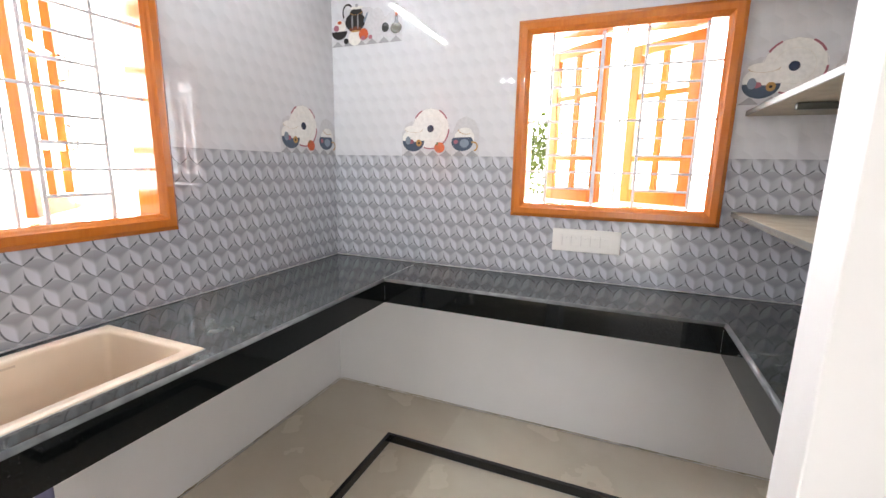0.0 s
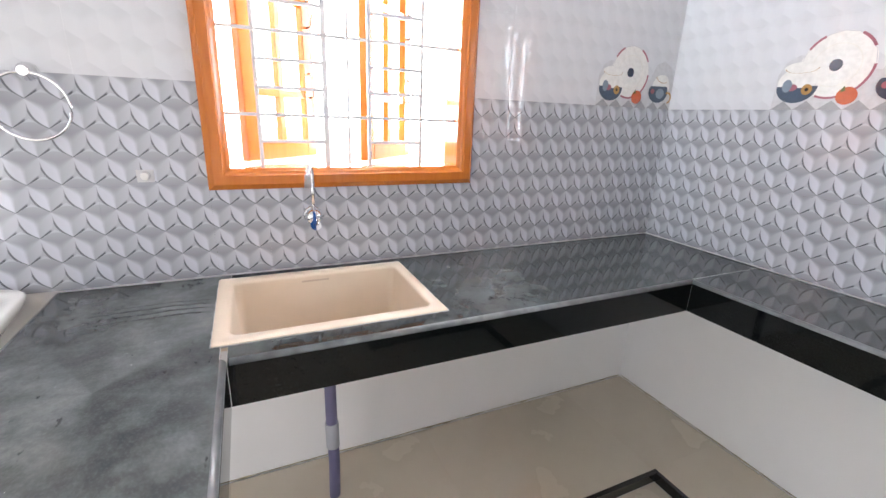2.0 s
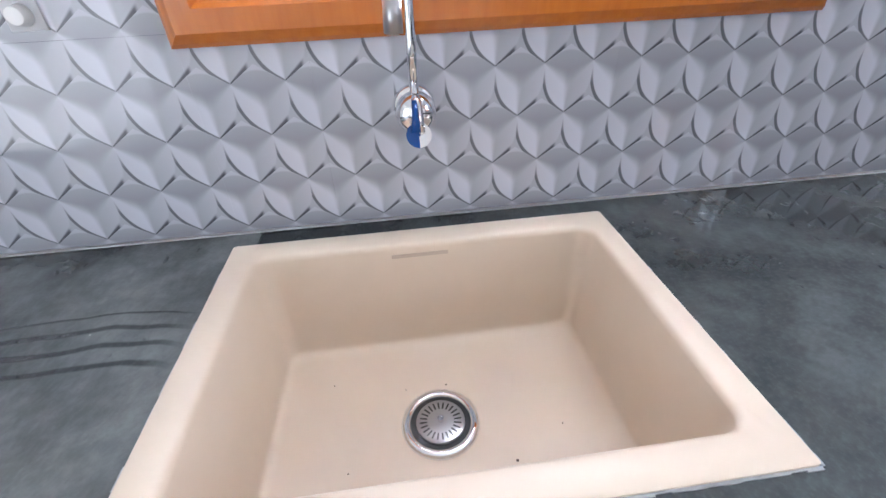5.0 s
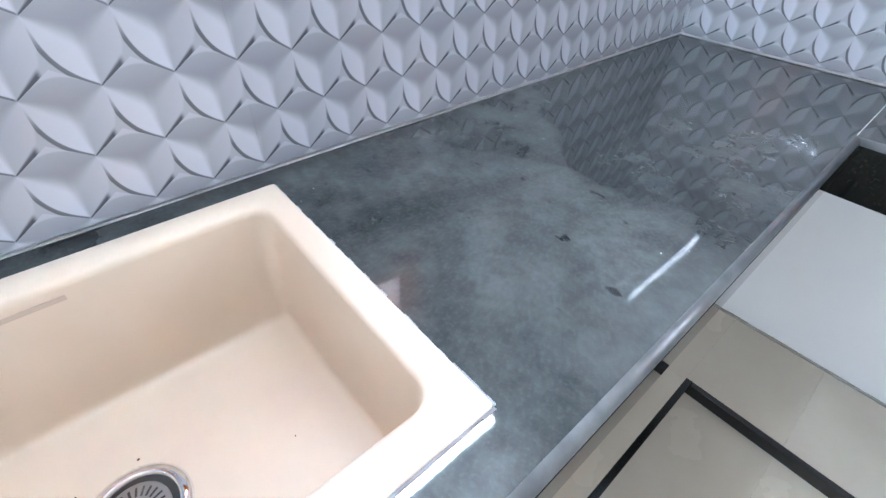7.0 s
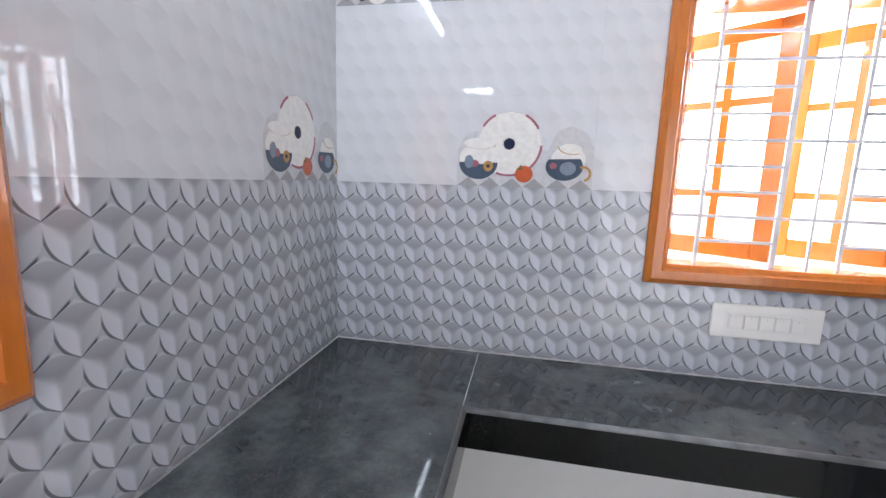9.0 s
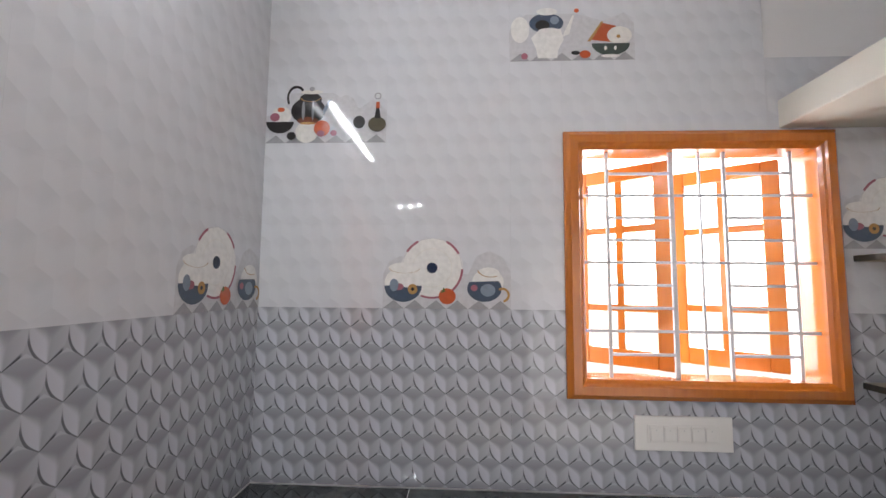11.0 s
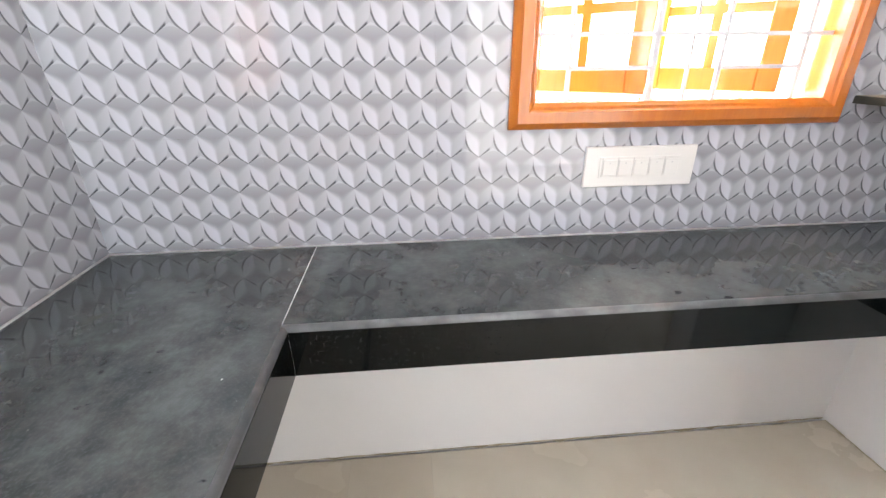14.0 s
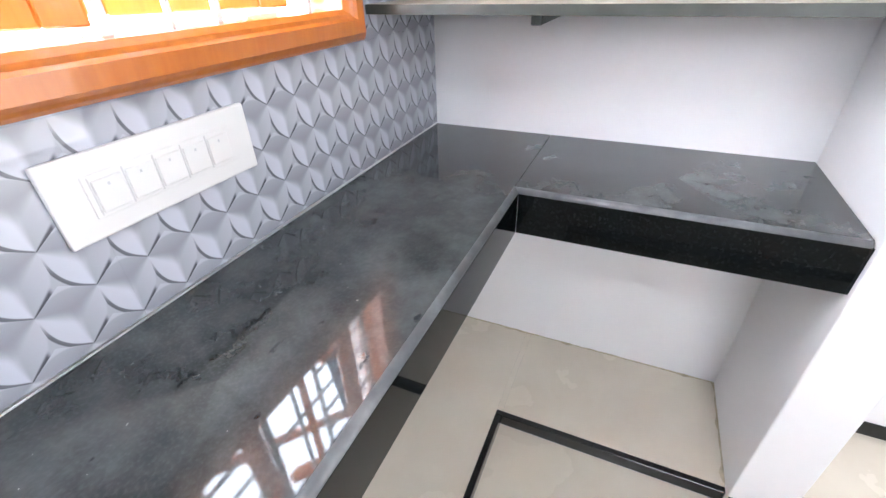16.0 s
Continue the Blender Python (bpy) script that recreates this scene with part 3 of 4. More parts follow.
win_w.matrix_world = pose(0.0, WA[0], WA[2], 0, 0, 90)
for win, wh, hinges, turn in ((win_n, WB[3] - WB[2], (0.42, 0.815), 141), (win_w, WA[3] - WA[2], (0.124, 0.53), 45)):
    for hx in hinges:
        leaf(win, hx, 0.102, 0.37, wh - 0.15, 0.075, turn)


# ---- shelves, loft ----
def shelf(z, label):
    ob = thing("wall_shelf", (2.24, -0.54, z), label, "shelf", "stone shelves in the alcove")
    bm = bmesh.new()
    add_box(bm, -0.183, 0.19, -0.535, 0.54, -0.022, 0, 0.002, 1)
    part("slab", bm, M_SLAB, ob, "rough light brown stone slab")
    part("shelf_edge", box(-0.187, -0.183, -0.535, 0.54, -0.021, -0.001), M_SLABDARK, ob, "dark chipped stone edge")
    for y in (0.15,):
        part("shelf_bracket", box(-0.13, 0.19, y - 0.012, y + 0.012, -0.045, -0.023, 0.003), M_SLABDARK, ob)
    return ob


shelf(1.225, "lower rough stone shelf slab on dark iron brackets in the alcove")
shelf(1.645, "upper rough stone shelf slab on dark iron brackets in the alcove")
part("loft_slab", box(1.835, W, -1.075, 0, 2.09, 2.19, 0.004), M_LOFT, None, kind="structure")


# ---- small things ----
M_GAP = plain("gap_shade_grey", (0.66, 0.65, 0.64), 0.6)


def switch_plate(m, w, h, label, modules):
    ob = tagged(new("switch_plate"), label, "switch plate")
    ob.matrix_world = m
    part("cover", box(-w / 2, w / 2, -0.010, 0, -h / 2, h / 2, 0.003), M_PLASTIC, ob)
    part("inner_frame", box(-0.37 * w, 0.37 * w, -0.0118, -0.009, -0.029, 0.029, 0.001, 1), M_PLASTIC, ob)
    mw = 0.70 * w / modules
    for i in range(modules):
        x = -0.35 * w + i * mw
        # a raised grey strip paints the shade of the gap beside each module
        part("module_shadow_gap", box(x, x + 0.002, -0.0125, -0.011, -0.026, 0.026), M_GAP, ob)
        part("switch_module", box(x + 0.0025, x + mw - 0.0025, -0.0148, -0.011, -0.023, 0.021, 0.0015, 1), M_PLASTIC, ob)
        part("marking", box(x + mw * 0.5 - 0.0015, x + mw * 0.5 + 0.0015, -0.0151, -0.0146, 0.010, 0.014), M_GROUT, ob)
    return ob


switch_plate(pose(1.465, 0, 1.048), 0.318, 0.112, "long white plastic switch plate with modules below the window", 5)
switch_plate(pose(0, -2.545, 1.41, 0, 0, 90), 0.20, 0.105, "white plastic switch plate above the wash basin", 3)

ob = thing("wall_tap", (0, -1.648, 1.038), "chrome swan-neck wall tap, round lever with painted blue reflection", "tap")


def turned_x(profile, at=(0, 0, 0), sides=28):
    """A turned piece lying along x: profile gives distance from the wall and radius."""
    bm = lathe(bmesh.new(), (0, 0, 0), [(r, x) for x, r in profile], sides)
    bmesh.ops.transform(bm, matrix=Matrix.Translation(at) @ Matrix.Rotation(radians(90), 4, "Y"), verts=bm.verts)
    return bm


part("flange", turned_x([(0.0, 0.030), (0.003, 0.031), (0.008, 0.028), (0.012, 0.020)]), M_CHROME, ob)
part("body", turned_x([(0.010, 0.016), (0.018, 0.017), (0.024, 0.024), (0.034, 0.0285), (0.046, 0.0285), (0.056, 0.024), (0.062, 0.016), (0.063, 0.0)]), M_CHROME, ob)
pts = [(0.040, 0, 0.018), (0.040, 0, 0.09), (0.042, 0.001, 0.140)]
pts += [(0.078 - 0.036 * math.cos(radians(q)), -0.00012 * q, 0.150 + 0.036 * math.sin(radians(q))) for q in range(0, 181, 15)]
pts += [(0.115, -0.022, 0.140)]
part("spout", tube(pts, 0.0068, 16), M_CHROME, ob)
part("spout_end", tube([(0.1145, -0.0215, 0.152), (0.1155, -0.0225, 0.112), (0.1157, -0.0226, 0.110)], [0.0105, 0.0112, 0.0095], 18), M_STEEL, ob, "brushed aerator tube")
part("lever_stem", tube([(0.060, 0, 0.026), (0.066, 0, 0.022), (0.074, 0, 0.0), (0.078, 0, -0.016)], [0.006, 0.0075, 0.0085, 0.0095], 14), M_CHROME, ob)


def paddle(half, lift):
    """The round end of the lever, whole or one half of it, leaning outwards."""
    bm = bmesh.new()
    n = 28
    for layer in (0.0, 0.0045 if not half else 0.0008):
        for i in range(n + 1):
            q = math.pi * (0.5 + i / n) if half else 2 * math.pi * i / (n + 1)
            bm.verts.new((layer + lift, 0.0175 * math.cos(q), 0.0175 * math.sin(q)))
    v = list(bm.verts)
    m = n + 1
    for i in range(m):
        bm.faces.new((v[i], v[(i + 1) % m], v[m + (i + 1) % m], v[m + i]))
    bm.faces.new(v[:m])
    bm.faces.new(v[m:])
    bmesh.ops.transform(bm, matrix=Matrix.Translation((0.076, 0, -0.022)) @ Matrix.Rotation(radians(-32), 4, "Y"), verts=bm.verts)
    return bm


part("lever_paddle", paddle(False, 0.0), M_CHROME, ob, "round chrome lever end")
# two blue pieces on the lever paint a reflection seen in its chrome
part("protective_film", paddle(True, 0.0047), M_BLUE, ob, "blue reflection on the lever, painted as a thin piece")
part("film_strip", tube([(0.069, -0.002, 0.024), (0.0805, -0.003, 0.002), (0.085, -0.004, -0.014)], [0.0045, 0.0055, 0.007], 10), M_BLUE, ob, "blue reflection on the lever, painted as a thin piece")

ob = thing("waste_pipe", (0.20, -1.645, 0), "purple grey waste hose with a pale clamp below the sink", "pipe")
part("hose", tube([(0, 0, 0), (0.004, 0.003, 0.15), (0, 0, 0.35), (0.0, 0.0, 0.61)], 0.02, 16), M_PIPE, ob)
part("clamp", tube([(0.002, 0.001, 0.225), (0, 0, 0.325)], 0.0235, 16), M_TAPE, ob, "pale grey clamp")

ob = thing("towel_ring", (0, -2.33, 1.45), "chrome towel ring hanging on the tiled wall", "towel ring")
part("boss", tube([(0, 0, 0), (0.012, 0, 0), (0.02, 0, 0), (0.035, 0, 0)], [0.024, 0.022, 0.012, 0.012], 20), M_CHROME, ob)
part("ring", tube(ring_of((0.035, 0, -0.085), 0.083, (1, 0, 0.05), 40), 0.0042, 10, closed=True), M_CHROME, ob)

ob = thing("pipe_stub", (0, -2.115, 1.18), "white capped pipe outlet in the grey tiled wall", "pipe outlet")
part("plate", box(0, 0.003, -0.022, 0.022, -0.018, 0.018, 0.001, 1), M_GROUT, ob)
part("cap", tube([(0.002, 0, 0), (0.018, 0, 0)], [0.013, 0.010], 16), M_PLASTIC, ob)


def wash_basin():
    ob = thing("wash_basin", (0.0, -2.695, 0.87), "white ceramic wash basin on the tiled wall beyond the counter", "wash basin")
    bm = bmesh.new()

    def ov(z, sx, sy, ox=0.0, n=40):
        out = []
        for i in range(n):
            q = 2 * math.pi * i / n
            c, s = math.cos(q), math.sin(q)
            e = 0.34
            x = ox + 0.23 + sx * math.copysign(abs(c) ** e, c)
            y = sy * math.copysign(abs(s) ** e, s)
            out.append(bm.verts.new((max(x, 0.002), y, z)))
        return out

    L = [ov(-0.17, 0.10, 0.12), ov(-0.12, 0.19, 0.2), ov(-0.02, 0.225, 0.275), ov(0.0, 0.228, 0.28), ov(0.006, 0.222, 0.274), ov(0.004, 0.18, 0.24, 0.02), ov(-0.02, 0.165, 0.225, 0.02), ov(-0.10, 0.12, 0.16, 0.02), ov(-0.125, 0.04, 0.05, 0.02)]
    for a, b in zip(L, L[1:]):
        for i in range(len(a)):
            j = (i + 1) % len(a)
            bm.faces.new((a[i], a[j], b[j], b[i])).smooth = True
    bm.faces.new(L[0][::-1])
    bm.faces.new(L[-1])
    part("bowl", bm, M_CERAMIC, ob)
    part("pedestal", lathe(bmesh.new(), (0.20, 0, -0.87), [(0.10, 0), (0.10, 0.02), (0.075, 0.1), (0.08, 0.71)], 28), M_CERAMIC, ob)


wash_basin()

M_TUBE = bpy.data.materials.new("lit_tube")
M_TUBE.use_nodes = True
e = M_TUBE.node_tree.nodes["Principled BSDF"]
e.inputs["Base Color"].default_value = (1, 1, 1, 1)
e.inputs["Emission Color"].default_value = (0.95, 0.98, 1.0, 1)
e.inputs["Emission Strength"].default_value = 110.0
ob = thing("tube_light", (0.0, -1.1, 2.47), "lit white tube light on the wall above the window", "lamp")
part("batten", box(0.0, 0.03, -0.50, 0.50, -0.016, 0.016, 0.003), M_PLASTIC, ob)
part("tube", tube([(0.045, -0.475, 0), (0.045, 0.475, 0)], 0.013, 14), M_TUBE, ob, "glowing tube")
M_BULB = M_TUBE.copy()
M_BULB.name = "lit_bulb"
M_BULB.node_tree.nodes["Principled BSDF"].inputs["Emission Strength"].default_value = 170.0
ob = thing("triple_lamp", (-0.16, SOUTH, 2.63), "row of three small lit lamps on the far wall", "lamp")
part("backplate", box(-0.02, 0.32, 0.0, 0.02, -0.03, 0.03, 0.004), M_PLASTIC, ob)
for i in range(3):
    part("bulb", tube([(0.02 + 0.13 * i, 0.018, 0), (0.02 + 0.13 * i, 0.045, 0)], [0.024, 0.020], 16), M_BULB, ob, "glowing bulb")

# ---- raised kitchen platform, skirting ----
RX, RY, RE = 0.592, -0.405, 2.0
for a, b, c, d in ((RX, RE, RY, RY + 0.02), (RX - 0.02, RX, -2.39, RY + 0.02), (RE, RE + 0.02, -1.077, RY + 0.02)):
    part("riser", box(a, b, c, d, LOW, -0.0005, 0.0015, 1), M_STRIP, None, kind="structure")
part("platform", box(0, RX - 0.02, -2.39, 0, LOW - 0.01, -0.012), M_GROUT, None, kind="structure")
part("platform", box(RX - 0.02, W, RY + 0.02, 0, LOW - 0.01, -0.012), M_GROUT, None, kind="structure")
part("platform", box(RE + 0.02, W, -1.077, RY + 0.02, LOW - 0.01, -0.012), M_GROUT, None, kind="structure")
part("baseboard", box(W - 0.008, W, -1.9, -1.222, LOW, 0.012, 0.002, 1), M_STRIP, None, kind="structure")
part("baseboard", box(1.979, 1.985, -1.222, -1.079, LOW, 0.012, 0.001, 1), M_STRIP, None, kind="structure")
part("baseboard", box(1.979, W - 0.008, -1.228, -1.22, LOW, 0.012, 0.002, 1), M_STRIP, None, kind="structure")


def floor_tiles(name, x0, x1, y0, y1, z, ox, oy, size, cache):
    """Tiles, twice as long as wide, cut to a rectangle of floor."""
    par = tagged(new(name), "beige vitrified floor tiles with fine joints", kind="structure")
    i0, j0 = math.floor((x0 - ox) / (2 * size)), math.floor((y0 - oy) / size)
    i = i0
    while ox + i * size * 2 < x1 - 1e-6:
        j = j0
        while oy + j * size < y1 - 1e-6:
            a, b = max(x0, ox + i * size * 2), min(x1, ox + (i + 1) * size * 2)
            c, d = max(y0, oy + j * size), min(y1, oy + (j + 1) * size)
            if b - a > 0.003 and d - c > 0.003:
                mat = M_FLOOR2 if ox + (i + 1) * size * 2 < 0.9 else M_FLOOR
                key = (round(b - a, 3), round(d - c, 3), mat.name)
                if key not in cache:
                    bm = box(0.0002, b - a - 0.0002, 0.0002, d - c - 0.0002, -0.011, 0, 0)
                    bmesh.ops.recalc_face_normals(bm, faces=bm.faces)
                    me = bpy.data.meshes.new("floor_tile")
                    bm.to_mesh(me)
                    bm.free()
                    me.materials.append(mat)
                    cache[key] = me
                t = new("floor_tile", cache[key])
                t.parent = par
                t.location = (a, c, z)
            j += 1
        i += 1


# ---- tiles ----
def cut_tile(parent, x0, x1, z0, z1, hole, mesh_cache, material, name="tile"):
    """A wall tile in its wall's space, trimmed round a hole; returns its pieces."""
    rects = [(x0, x1, z0, z1)]
    if hole:
        h0, h1, k0, k1 = hole
        if x0 < h1 and x1 > h0 and z0 < k1 and z1 > k0:
            rects = []
            if x0 < h0:
                rects.append((x0, h0, z0, z1))
            if x1 > h1:
                rects.append((h1, x1, z0, z1))
            a, b = max(x0, h0), min(x1, h1)
            if z0 < k0:
                rects.append((a, b, z0, k0))
            if z1 > k1:
                rects.append((a, b, k1, z1))
    if not rects:
        return None
    key = tuple(round(v - w, 4) for r in rects for v, w in zip(r, (x0, x0, z0, z0))) + (material.name,)
    if key not in mesh_cache:
        bm = bmesh.new()
        g = 0.0001
        for a, b, c, d in rects:
            add_box(bm, a - x0 + g, b - x0 - g, 0, 0.0115, c - z0 + g, d - z0 - g)
        bmesh.ops.recalc_face_normals(bm, faces=bm.faces)
        me = bpy.data.meshes.new("tile")
        bm.to_mesh(me)
        bm.free()
        me.materials.append(material)
        mesh_cache[key] = me
    ob = new("tile", mesh_cache[key])
    ob.parent = parent
    ob.location = (x0, 0, z0)
    return ob


def tiled(parent, length, hole, cache, z_rows, sign, skip=lambda x, z: False, shift=0.0):
    """Rows of tiles: distance 0 at the corner, running in x of the parent's space."""
    for z in z_rows:
        n = int(math.ceil(length / TW - 1e-6))
        for i in range(n):
            a = max(0.0, i * TW - shift)
            b = min(length, (i + 1) * TW - shift)
            if sign < 0:
                a, b = -b, -a
            z0, z1 = z
            if skip(a, z0):
                continue
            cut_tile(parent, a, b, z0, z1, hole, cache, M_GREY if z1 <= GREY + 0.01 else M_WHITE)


cache = {}
rows = [(GREY - 0.3 * (k + 1), GREY - 0.3 * k) for k in range(2)] + [(GREY + 0.3 * k, min(CEIL, GREY + 0.3 * (k + 1))) for k in range(6)]
rows = [(max(a, TOP), b) for a, b in rows]
north = tagged(new("tile_field"), "glazed wall tiles, grey cube print below and white above", kind="structure")
north.matrix_world = pose(0, 0, 0)
tiled(north, W, WB, cache, rows, 1, lambda x, z: x > 1.7 and z > 2.1)
west = tagged(new("tile_field"), "glazed wall tiles, grey cube print below and white above", kind="structure")
west.matrix_world = pose(0, 0, 0, 0, 0, 90)
tiled(west, -WEND, (WA[0], WA[1], WA[2], WA[3]), cache, rows, -1, shift=0.012)



def stain_line(length, m, seed):
    """An uneven cement and dirt line where a wall meets the floor."""
    rr = random.Random(seed)
    bm = bmesh.new()
    n = int(length / 0.03)
    ws = [rr.uniform(0.002, 0.006) + (0.008 if rr.random() < 0.12 else 0) for _ in range(n + 1)]
    hs = [rr.uniform(0.001, 0.005) for _ in range(n + 1)]
    rows3 = [[bm.verts.new((length * i / n, 0.0005, hs[i])), bm.verts.new((length * i / n, -0.0015, 0.0012)), bm.verts.new((length * i / n, -ws[i], 0.0006))] for i in range(n + 1)]
    for a, b in zip(rows3, rows3[1:]):
        for k in range(2):
            bm.faces.new((a[k], b[k], b[k + 1], a[k + 1]))
    ob = part("joint_filler", bm, M_OCHRE, None, "ochre dirt line along the wall foot", "structure")
    ob.matrix_world = m


M_OCHRE = plain("ochre_cement_smear", (0.55, 0.48, 0.34), 0.85, 0, 0.3, 30, 0.3)
stain_line(W, pose(0, 0.012, 0), 1)
stain_line(2.38, pose(-0.012, -2.38, 0, 0, 0, 90), 2)
stain_line(1.07, pose(W, 0, 0, 0, 0, -90), 3)
stain_line(0.4, pose(W, -1.077, 0, 0, 0, 180), 4)


# ---- printed pictures on single tiles, in millimetres from the tile's lower left corner ----
INK = {}


def ink(name, color):
    if name not in INK:
        INK[name] = plain("ink_" + name, color, 0.08, 0, 0.12, 60, 0)
    return INK[name]


def disc(cx, cz, rx, rz, a0=0, a1=360, n=28):
    return [(cx + rx * math.cos(radians(a0 + (a1 - a0) * i / n)), cz + rz * math.sin(radians(a0 + (a1 - a0) * i / n))) for i in range(n + 1 if a1 - a0 < 360 else n)]


def arc(cx, cz, r, w, a0, a1, squash=1.0, n=16):
    out = disc(cx, cz, r, r * squash, a0, a1, n)
    return out + disc(cx, cz, r - w, (r - w) * squash, a0, a1, n)[::-1]


def picture(parent, x, z, shapes, label, width=1e9):
    bm = bmesh.new()
    mats = []
    for k, (color, pts) in enumerate(shapes):
        m = ink(*color)
        if m not in mats:
            mats.append(m)
        y = -0.0004 - 0.00012 * k
        f = bm.faces.new([bm.verts.new((min(px, width) * 0.001, y, pz * 0.001)) for px, pz in pts])
        f.material_index = mats.index(m)
    me = bpy.data.meshes.new("printed_picture")
    bm.to_mesh(me)
    bm.free()
    for m in mats:
        me.materials.append(m)
    ob = new("printed_picture", me)
    ob.parent = parent
    ob.location = (x, 0, z)
    return tagged(ob, label)


GREYS, PALE, CREAM, NAVY, RED, PINK = ("grey", (0.36, 0.36, 0.38)), ("pale", (0.62, 0.62, 0.65)), ("cream", (0.82, 0.80, 0.76)), ("navy", (0.012, 0.02, 0.055)), ("red", (0.50, 0.10, 0.035)), ("plum", (0.35, 0.13, 0.17))
DEEP, GOLD, BLACK, WHITE, SLATE, BROWN = ("slate", (0.06, 0.085, 0.13)), ("gold", (0.45, 0.26, 0.09)), ("black", (0.022, 0.02, 0.02)), ("white", (0.85, 0.84, 0.82)), ("steel_blue", (0.22, 0.27, 0.34)), ("brown", (0.16, 0.05, 0.025))


def pyramids(x0, x1):
    out = [(PALE, [(x0, 0), (x1, 0), (x1, 10), (x0, 10)])]
    x = x0
    while x < x1 - 10:
        e = min(x + 75, x1)
        out.append((GREYS, [(x, 0), (e, 0), (x + (e - x) * 0.52, 30)]))
        out.append((PALE, [(x + (e - x) * 0.52, 30), (e, 0), (e, 34)]))
        x += 75
    return out


PLATES = [(PALE, [(0, 0), (450, 0), (450, 130), (425, 180), (375, 205), (330, 185), (300, 120), (60, 185), (20, 165), (0, 120)])] + pyramids(0, 450) + [
    (WHITE, disc(174, 143, 109, 107)), (PALE, arc(174, 143, 108, 2.5, 0, 359)), (CREAM, disc(174, 143, 72, 70)), (WHITE, disc(174, 143, 68, 66)),
    (PINK, arc(174, 143, 110, 8, 118, 148)), (PINK, arc(174, 143, 110, 8, 28, 62)), (PINK, arc(174, 143, 110, 8, -48, -2)), (PINK, arc(174, 143, 108, 7, 248, 292)), (NAVY, disc(174, 143, 19, 19)),
    (WHITE, disc(72, 92, 66, 52)), (DEEP, disc(72, 78, 66, 55, 178, 362)), (WHITE, disc(86, 96, 40, 22)), (WHITE, disc(76, 142, 58, 20)), (GOLD, arc(76, 140, 54, 2.5, 180, 360, 0.3)), (PINK, disc(58, 76, 16, 12)), (SLATE, disc(40, 82, 16, 22)), (GOLD, disc(106, 68, 17, 18)), (BLACK, disc(106, 68, 6, 6)),
    (RED, disc(228, 44, 30, 28)), (("leaf_green", (0.10, 0.12, 0.03)), [(205, 55), (216, 76), (222, 60)]),
    (WHITE, disc(370, 96, 55, 44)), (DEEP, disc(358, 72, 60, 46, 150, 395)), (SLATE, disc(370, 66, 26, 22)), (PINK, disc(322, 74, 12, 11)), (WHITE, disc(372, 122, 40, 24)), (GOLD, arc(380, 140, 48, 4, 190, 300, 0.6)), (GOLD, arc(420, 50, 26, 8, -80, 120))]
KETTLE = [(PALE, [(0, 0), (450, 0), (450, 120), (400, 165), (350, 130), (250, 190), (90, 190), (60, 110), (0, 105)])] + pyramids(0, 450) + [
    (PALE, disc(300, 110, 45, 70)), (CREAM, disc(154, 40, 43, 40)), (BLACK, disc(158, 122, 65, 50)), (BROWN, disc(158, 84, 40, 14)), (GOLD, disc(158, 74, 30, 5)), (BLACK, disc(166, 165, 42, 26)), (GOLD, arc(166, 172, 40, 5, 190, 350, 0.4)),
    (CREAM, disc(170, 193, 42, 8)), (GREYS, disc(170, 205, 10, 9)), (BLACK, arc(112, 172, 36, 8, 40, 215, 1.3)), (SLATE, [(212, 120), (232, 160), (244, 164), (236, 140), (220, 108)]),
    (("shine", (0.25, 0.25, 0.26)), disc(140, 122, 6, 36)), (("shine", (0.25, 0.25, 0.26)), disc(176, 122, 5, 38)),
    (CREAM, disc(58, 104, 38, 34)), (PINK, disc(34, 98, 18, 16)), (RED, disc(56, 126, 14, 9)), (BLACK, disc(54, 80, 52, 44, 180, 360)), (BLACK, disc(98, 26, 17, 15)),
    (RED, disc(212, 54, 30, 30)), (PINK, disc(208, 34, 14, 12)), (PINK, disc(256, 36, 12, 11)), (BLACK, disc(350, 76, 22, 24)), (("olive", (0.10, 0.09, 0.06)), disc(416, 68, 33, 28)), (BLACK, [(406, 90), (430, 90), (424, 128), (412, 128)]), (RED, [(411, 128), (426, 128), (425, 152), (412, 152)]), (GREYS, arc(418, 174, 13, 4, 0, 359))]
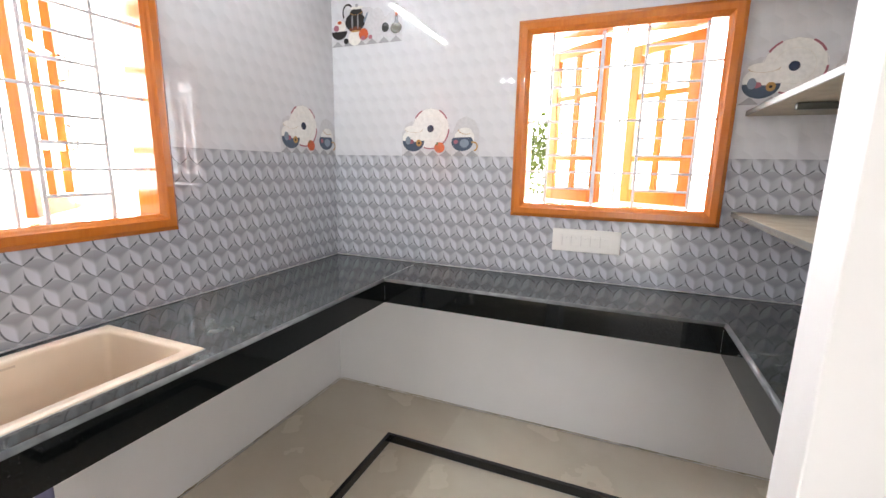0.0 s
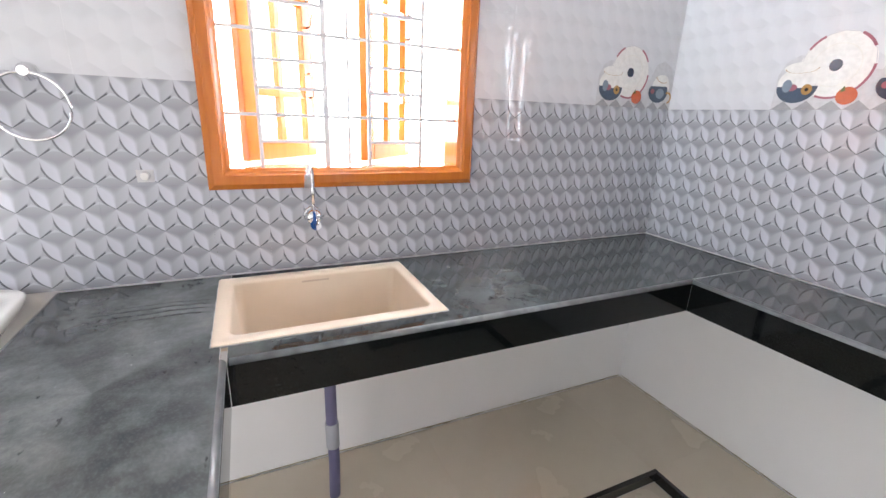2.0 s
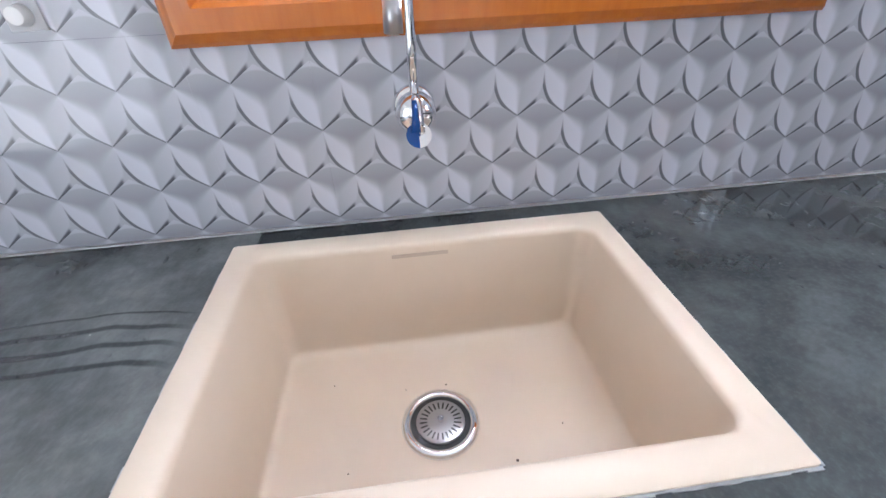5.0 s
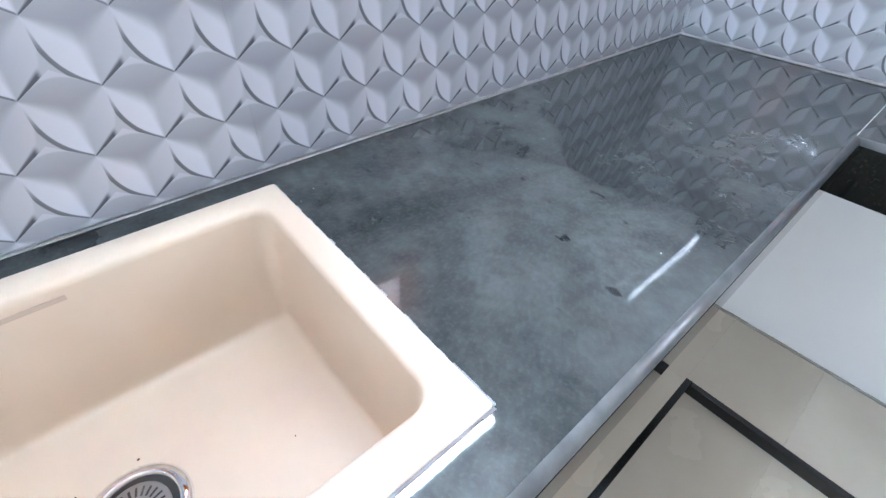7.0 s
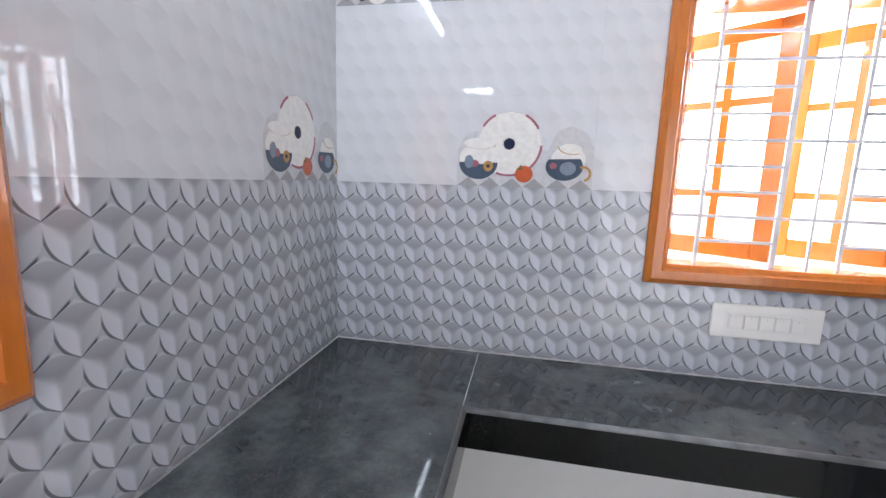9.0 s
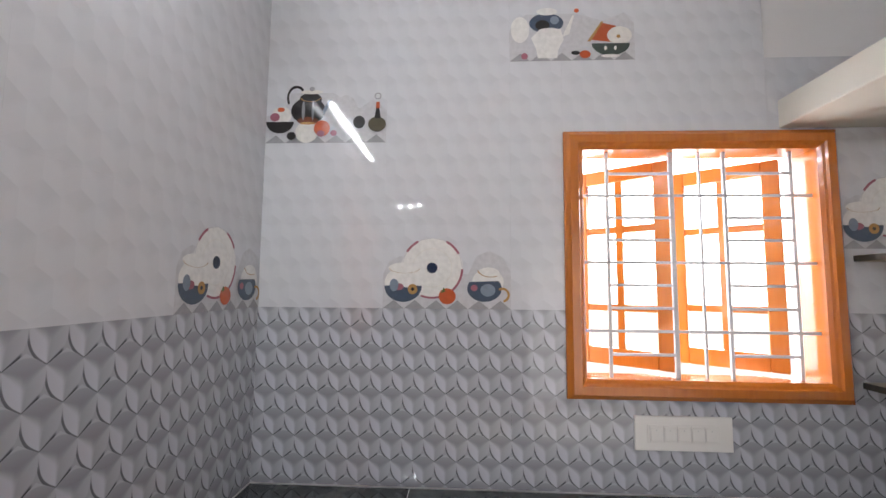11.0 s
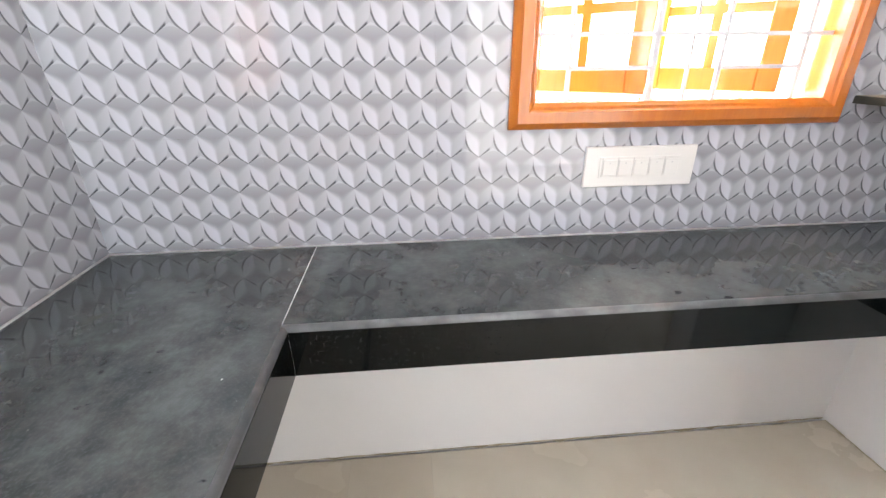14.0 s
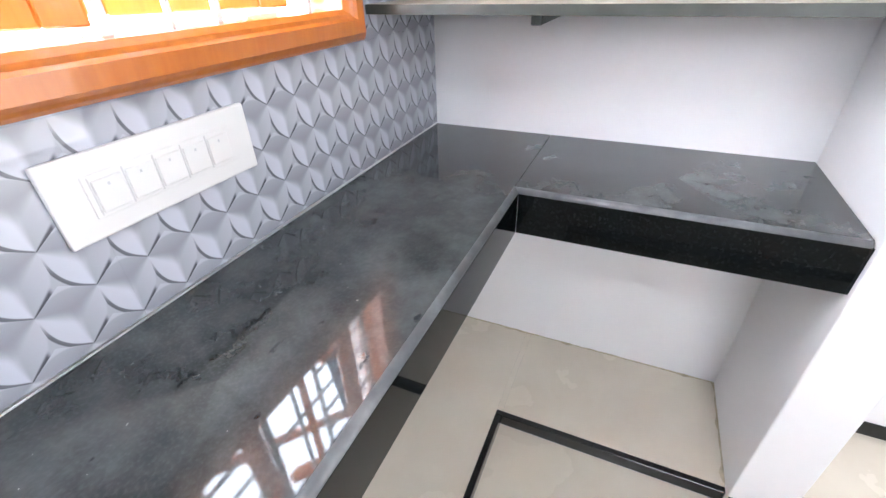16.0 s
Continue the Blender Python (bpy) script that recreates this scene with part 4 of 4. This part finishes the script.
FRUIT = [(PALE, [(0, 0), (450, 0), (450, 140), (415, 180), (340, 150), (240, 180), (60, 180), (20, 150), (0, 120)])] + pyramids(0, 450) + [
    (WHITE, disc(38, 120, 34, 50)), (DEEP, disc(134, 144, 62, 38)), (BLACK, disc(120, 136, 26, 20)), (SLATE, disc(164, 155, 16, 16)), (WHITE, [(78, 88), (112, 122), (150, 126), (186, 120), (196, 80), (176, 40), (172, 10), (102, 10), (96, 44)]), (WHITE, [(190, 90), (228, 170), (236, 176), (216, 100)]), (WHITE, disc(136, 188, 38, 14)), (RED, disc(244, 190, 9, 8)),
    (PINK, disc(54, 18, 12, 12)), (RED, disc(272, 22, 20, 15)), (BLACK, disc(238, 28, 16, 8)), (RED, [(296, 76), (336, 140), (384, 128), (372, 66)]), (CREAM, disc(396, 92, 44, 34)), (GOLD, disc(392, 88, 7, 7)), (GOLD, [(280, 70), (332, 146), (340, 146), (292, 70)]), (("bottle_green", (0.05, 0.07, 0.06)), disc(364, 62, 68, 46, 180, 360)), (CREAM, disc(345, 44, 5, 8)), (CREAM, disc(380, 44, 5, 8)), (WHITE, disc(362, 14, 34, 6))]
picture(north, TW, GREY, PLATES, "printed plate, bowl and tomato on a white tile")
picture(north, 2.018, 1.668, PLATES, "printed plate, bowl and tomato on a white tile", 405)
picture(west, -TW, GREY, PLATES, "printed plate, bowl and tomato on a white tile")
picture(north, 0.0, GREY + 0.6, KETTLE, "printed dark kettle, ice cream bowl and bottle on tile")
picture(north, 2 * TW, GREY + 0.9, FRUIT, "printed white jug and fruit bowl on tile")

fc = {}
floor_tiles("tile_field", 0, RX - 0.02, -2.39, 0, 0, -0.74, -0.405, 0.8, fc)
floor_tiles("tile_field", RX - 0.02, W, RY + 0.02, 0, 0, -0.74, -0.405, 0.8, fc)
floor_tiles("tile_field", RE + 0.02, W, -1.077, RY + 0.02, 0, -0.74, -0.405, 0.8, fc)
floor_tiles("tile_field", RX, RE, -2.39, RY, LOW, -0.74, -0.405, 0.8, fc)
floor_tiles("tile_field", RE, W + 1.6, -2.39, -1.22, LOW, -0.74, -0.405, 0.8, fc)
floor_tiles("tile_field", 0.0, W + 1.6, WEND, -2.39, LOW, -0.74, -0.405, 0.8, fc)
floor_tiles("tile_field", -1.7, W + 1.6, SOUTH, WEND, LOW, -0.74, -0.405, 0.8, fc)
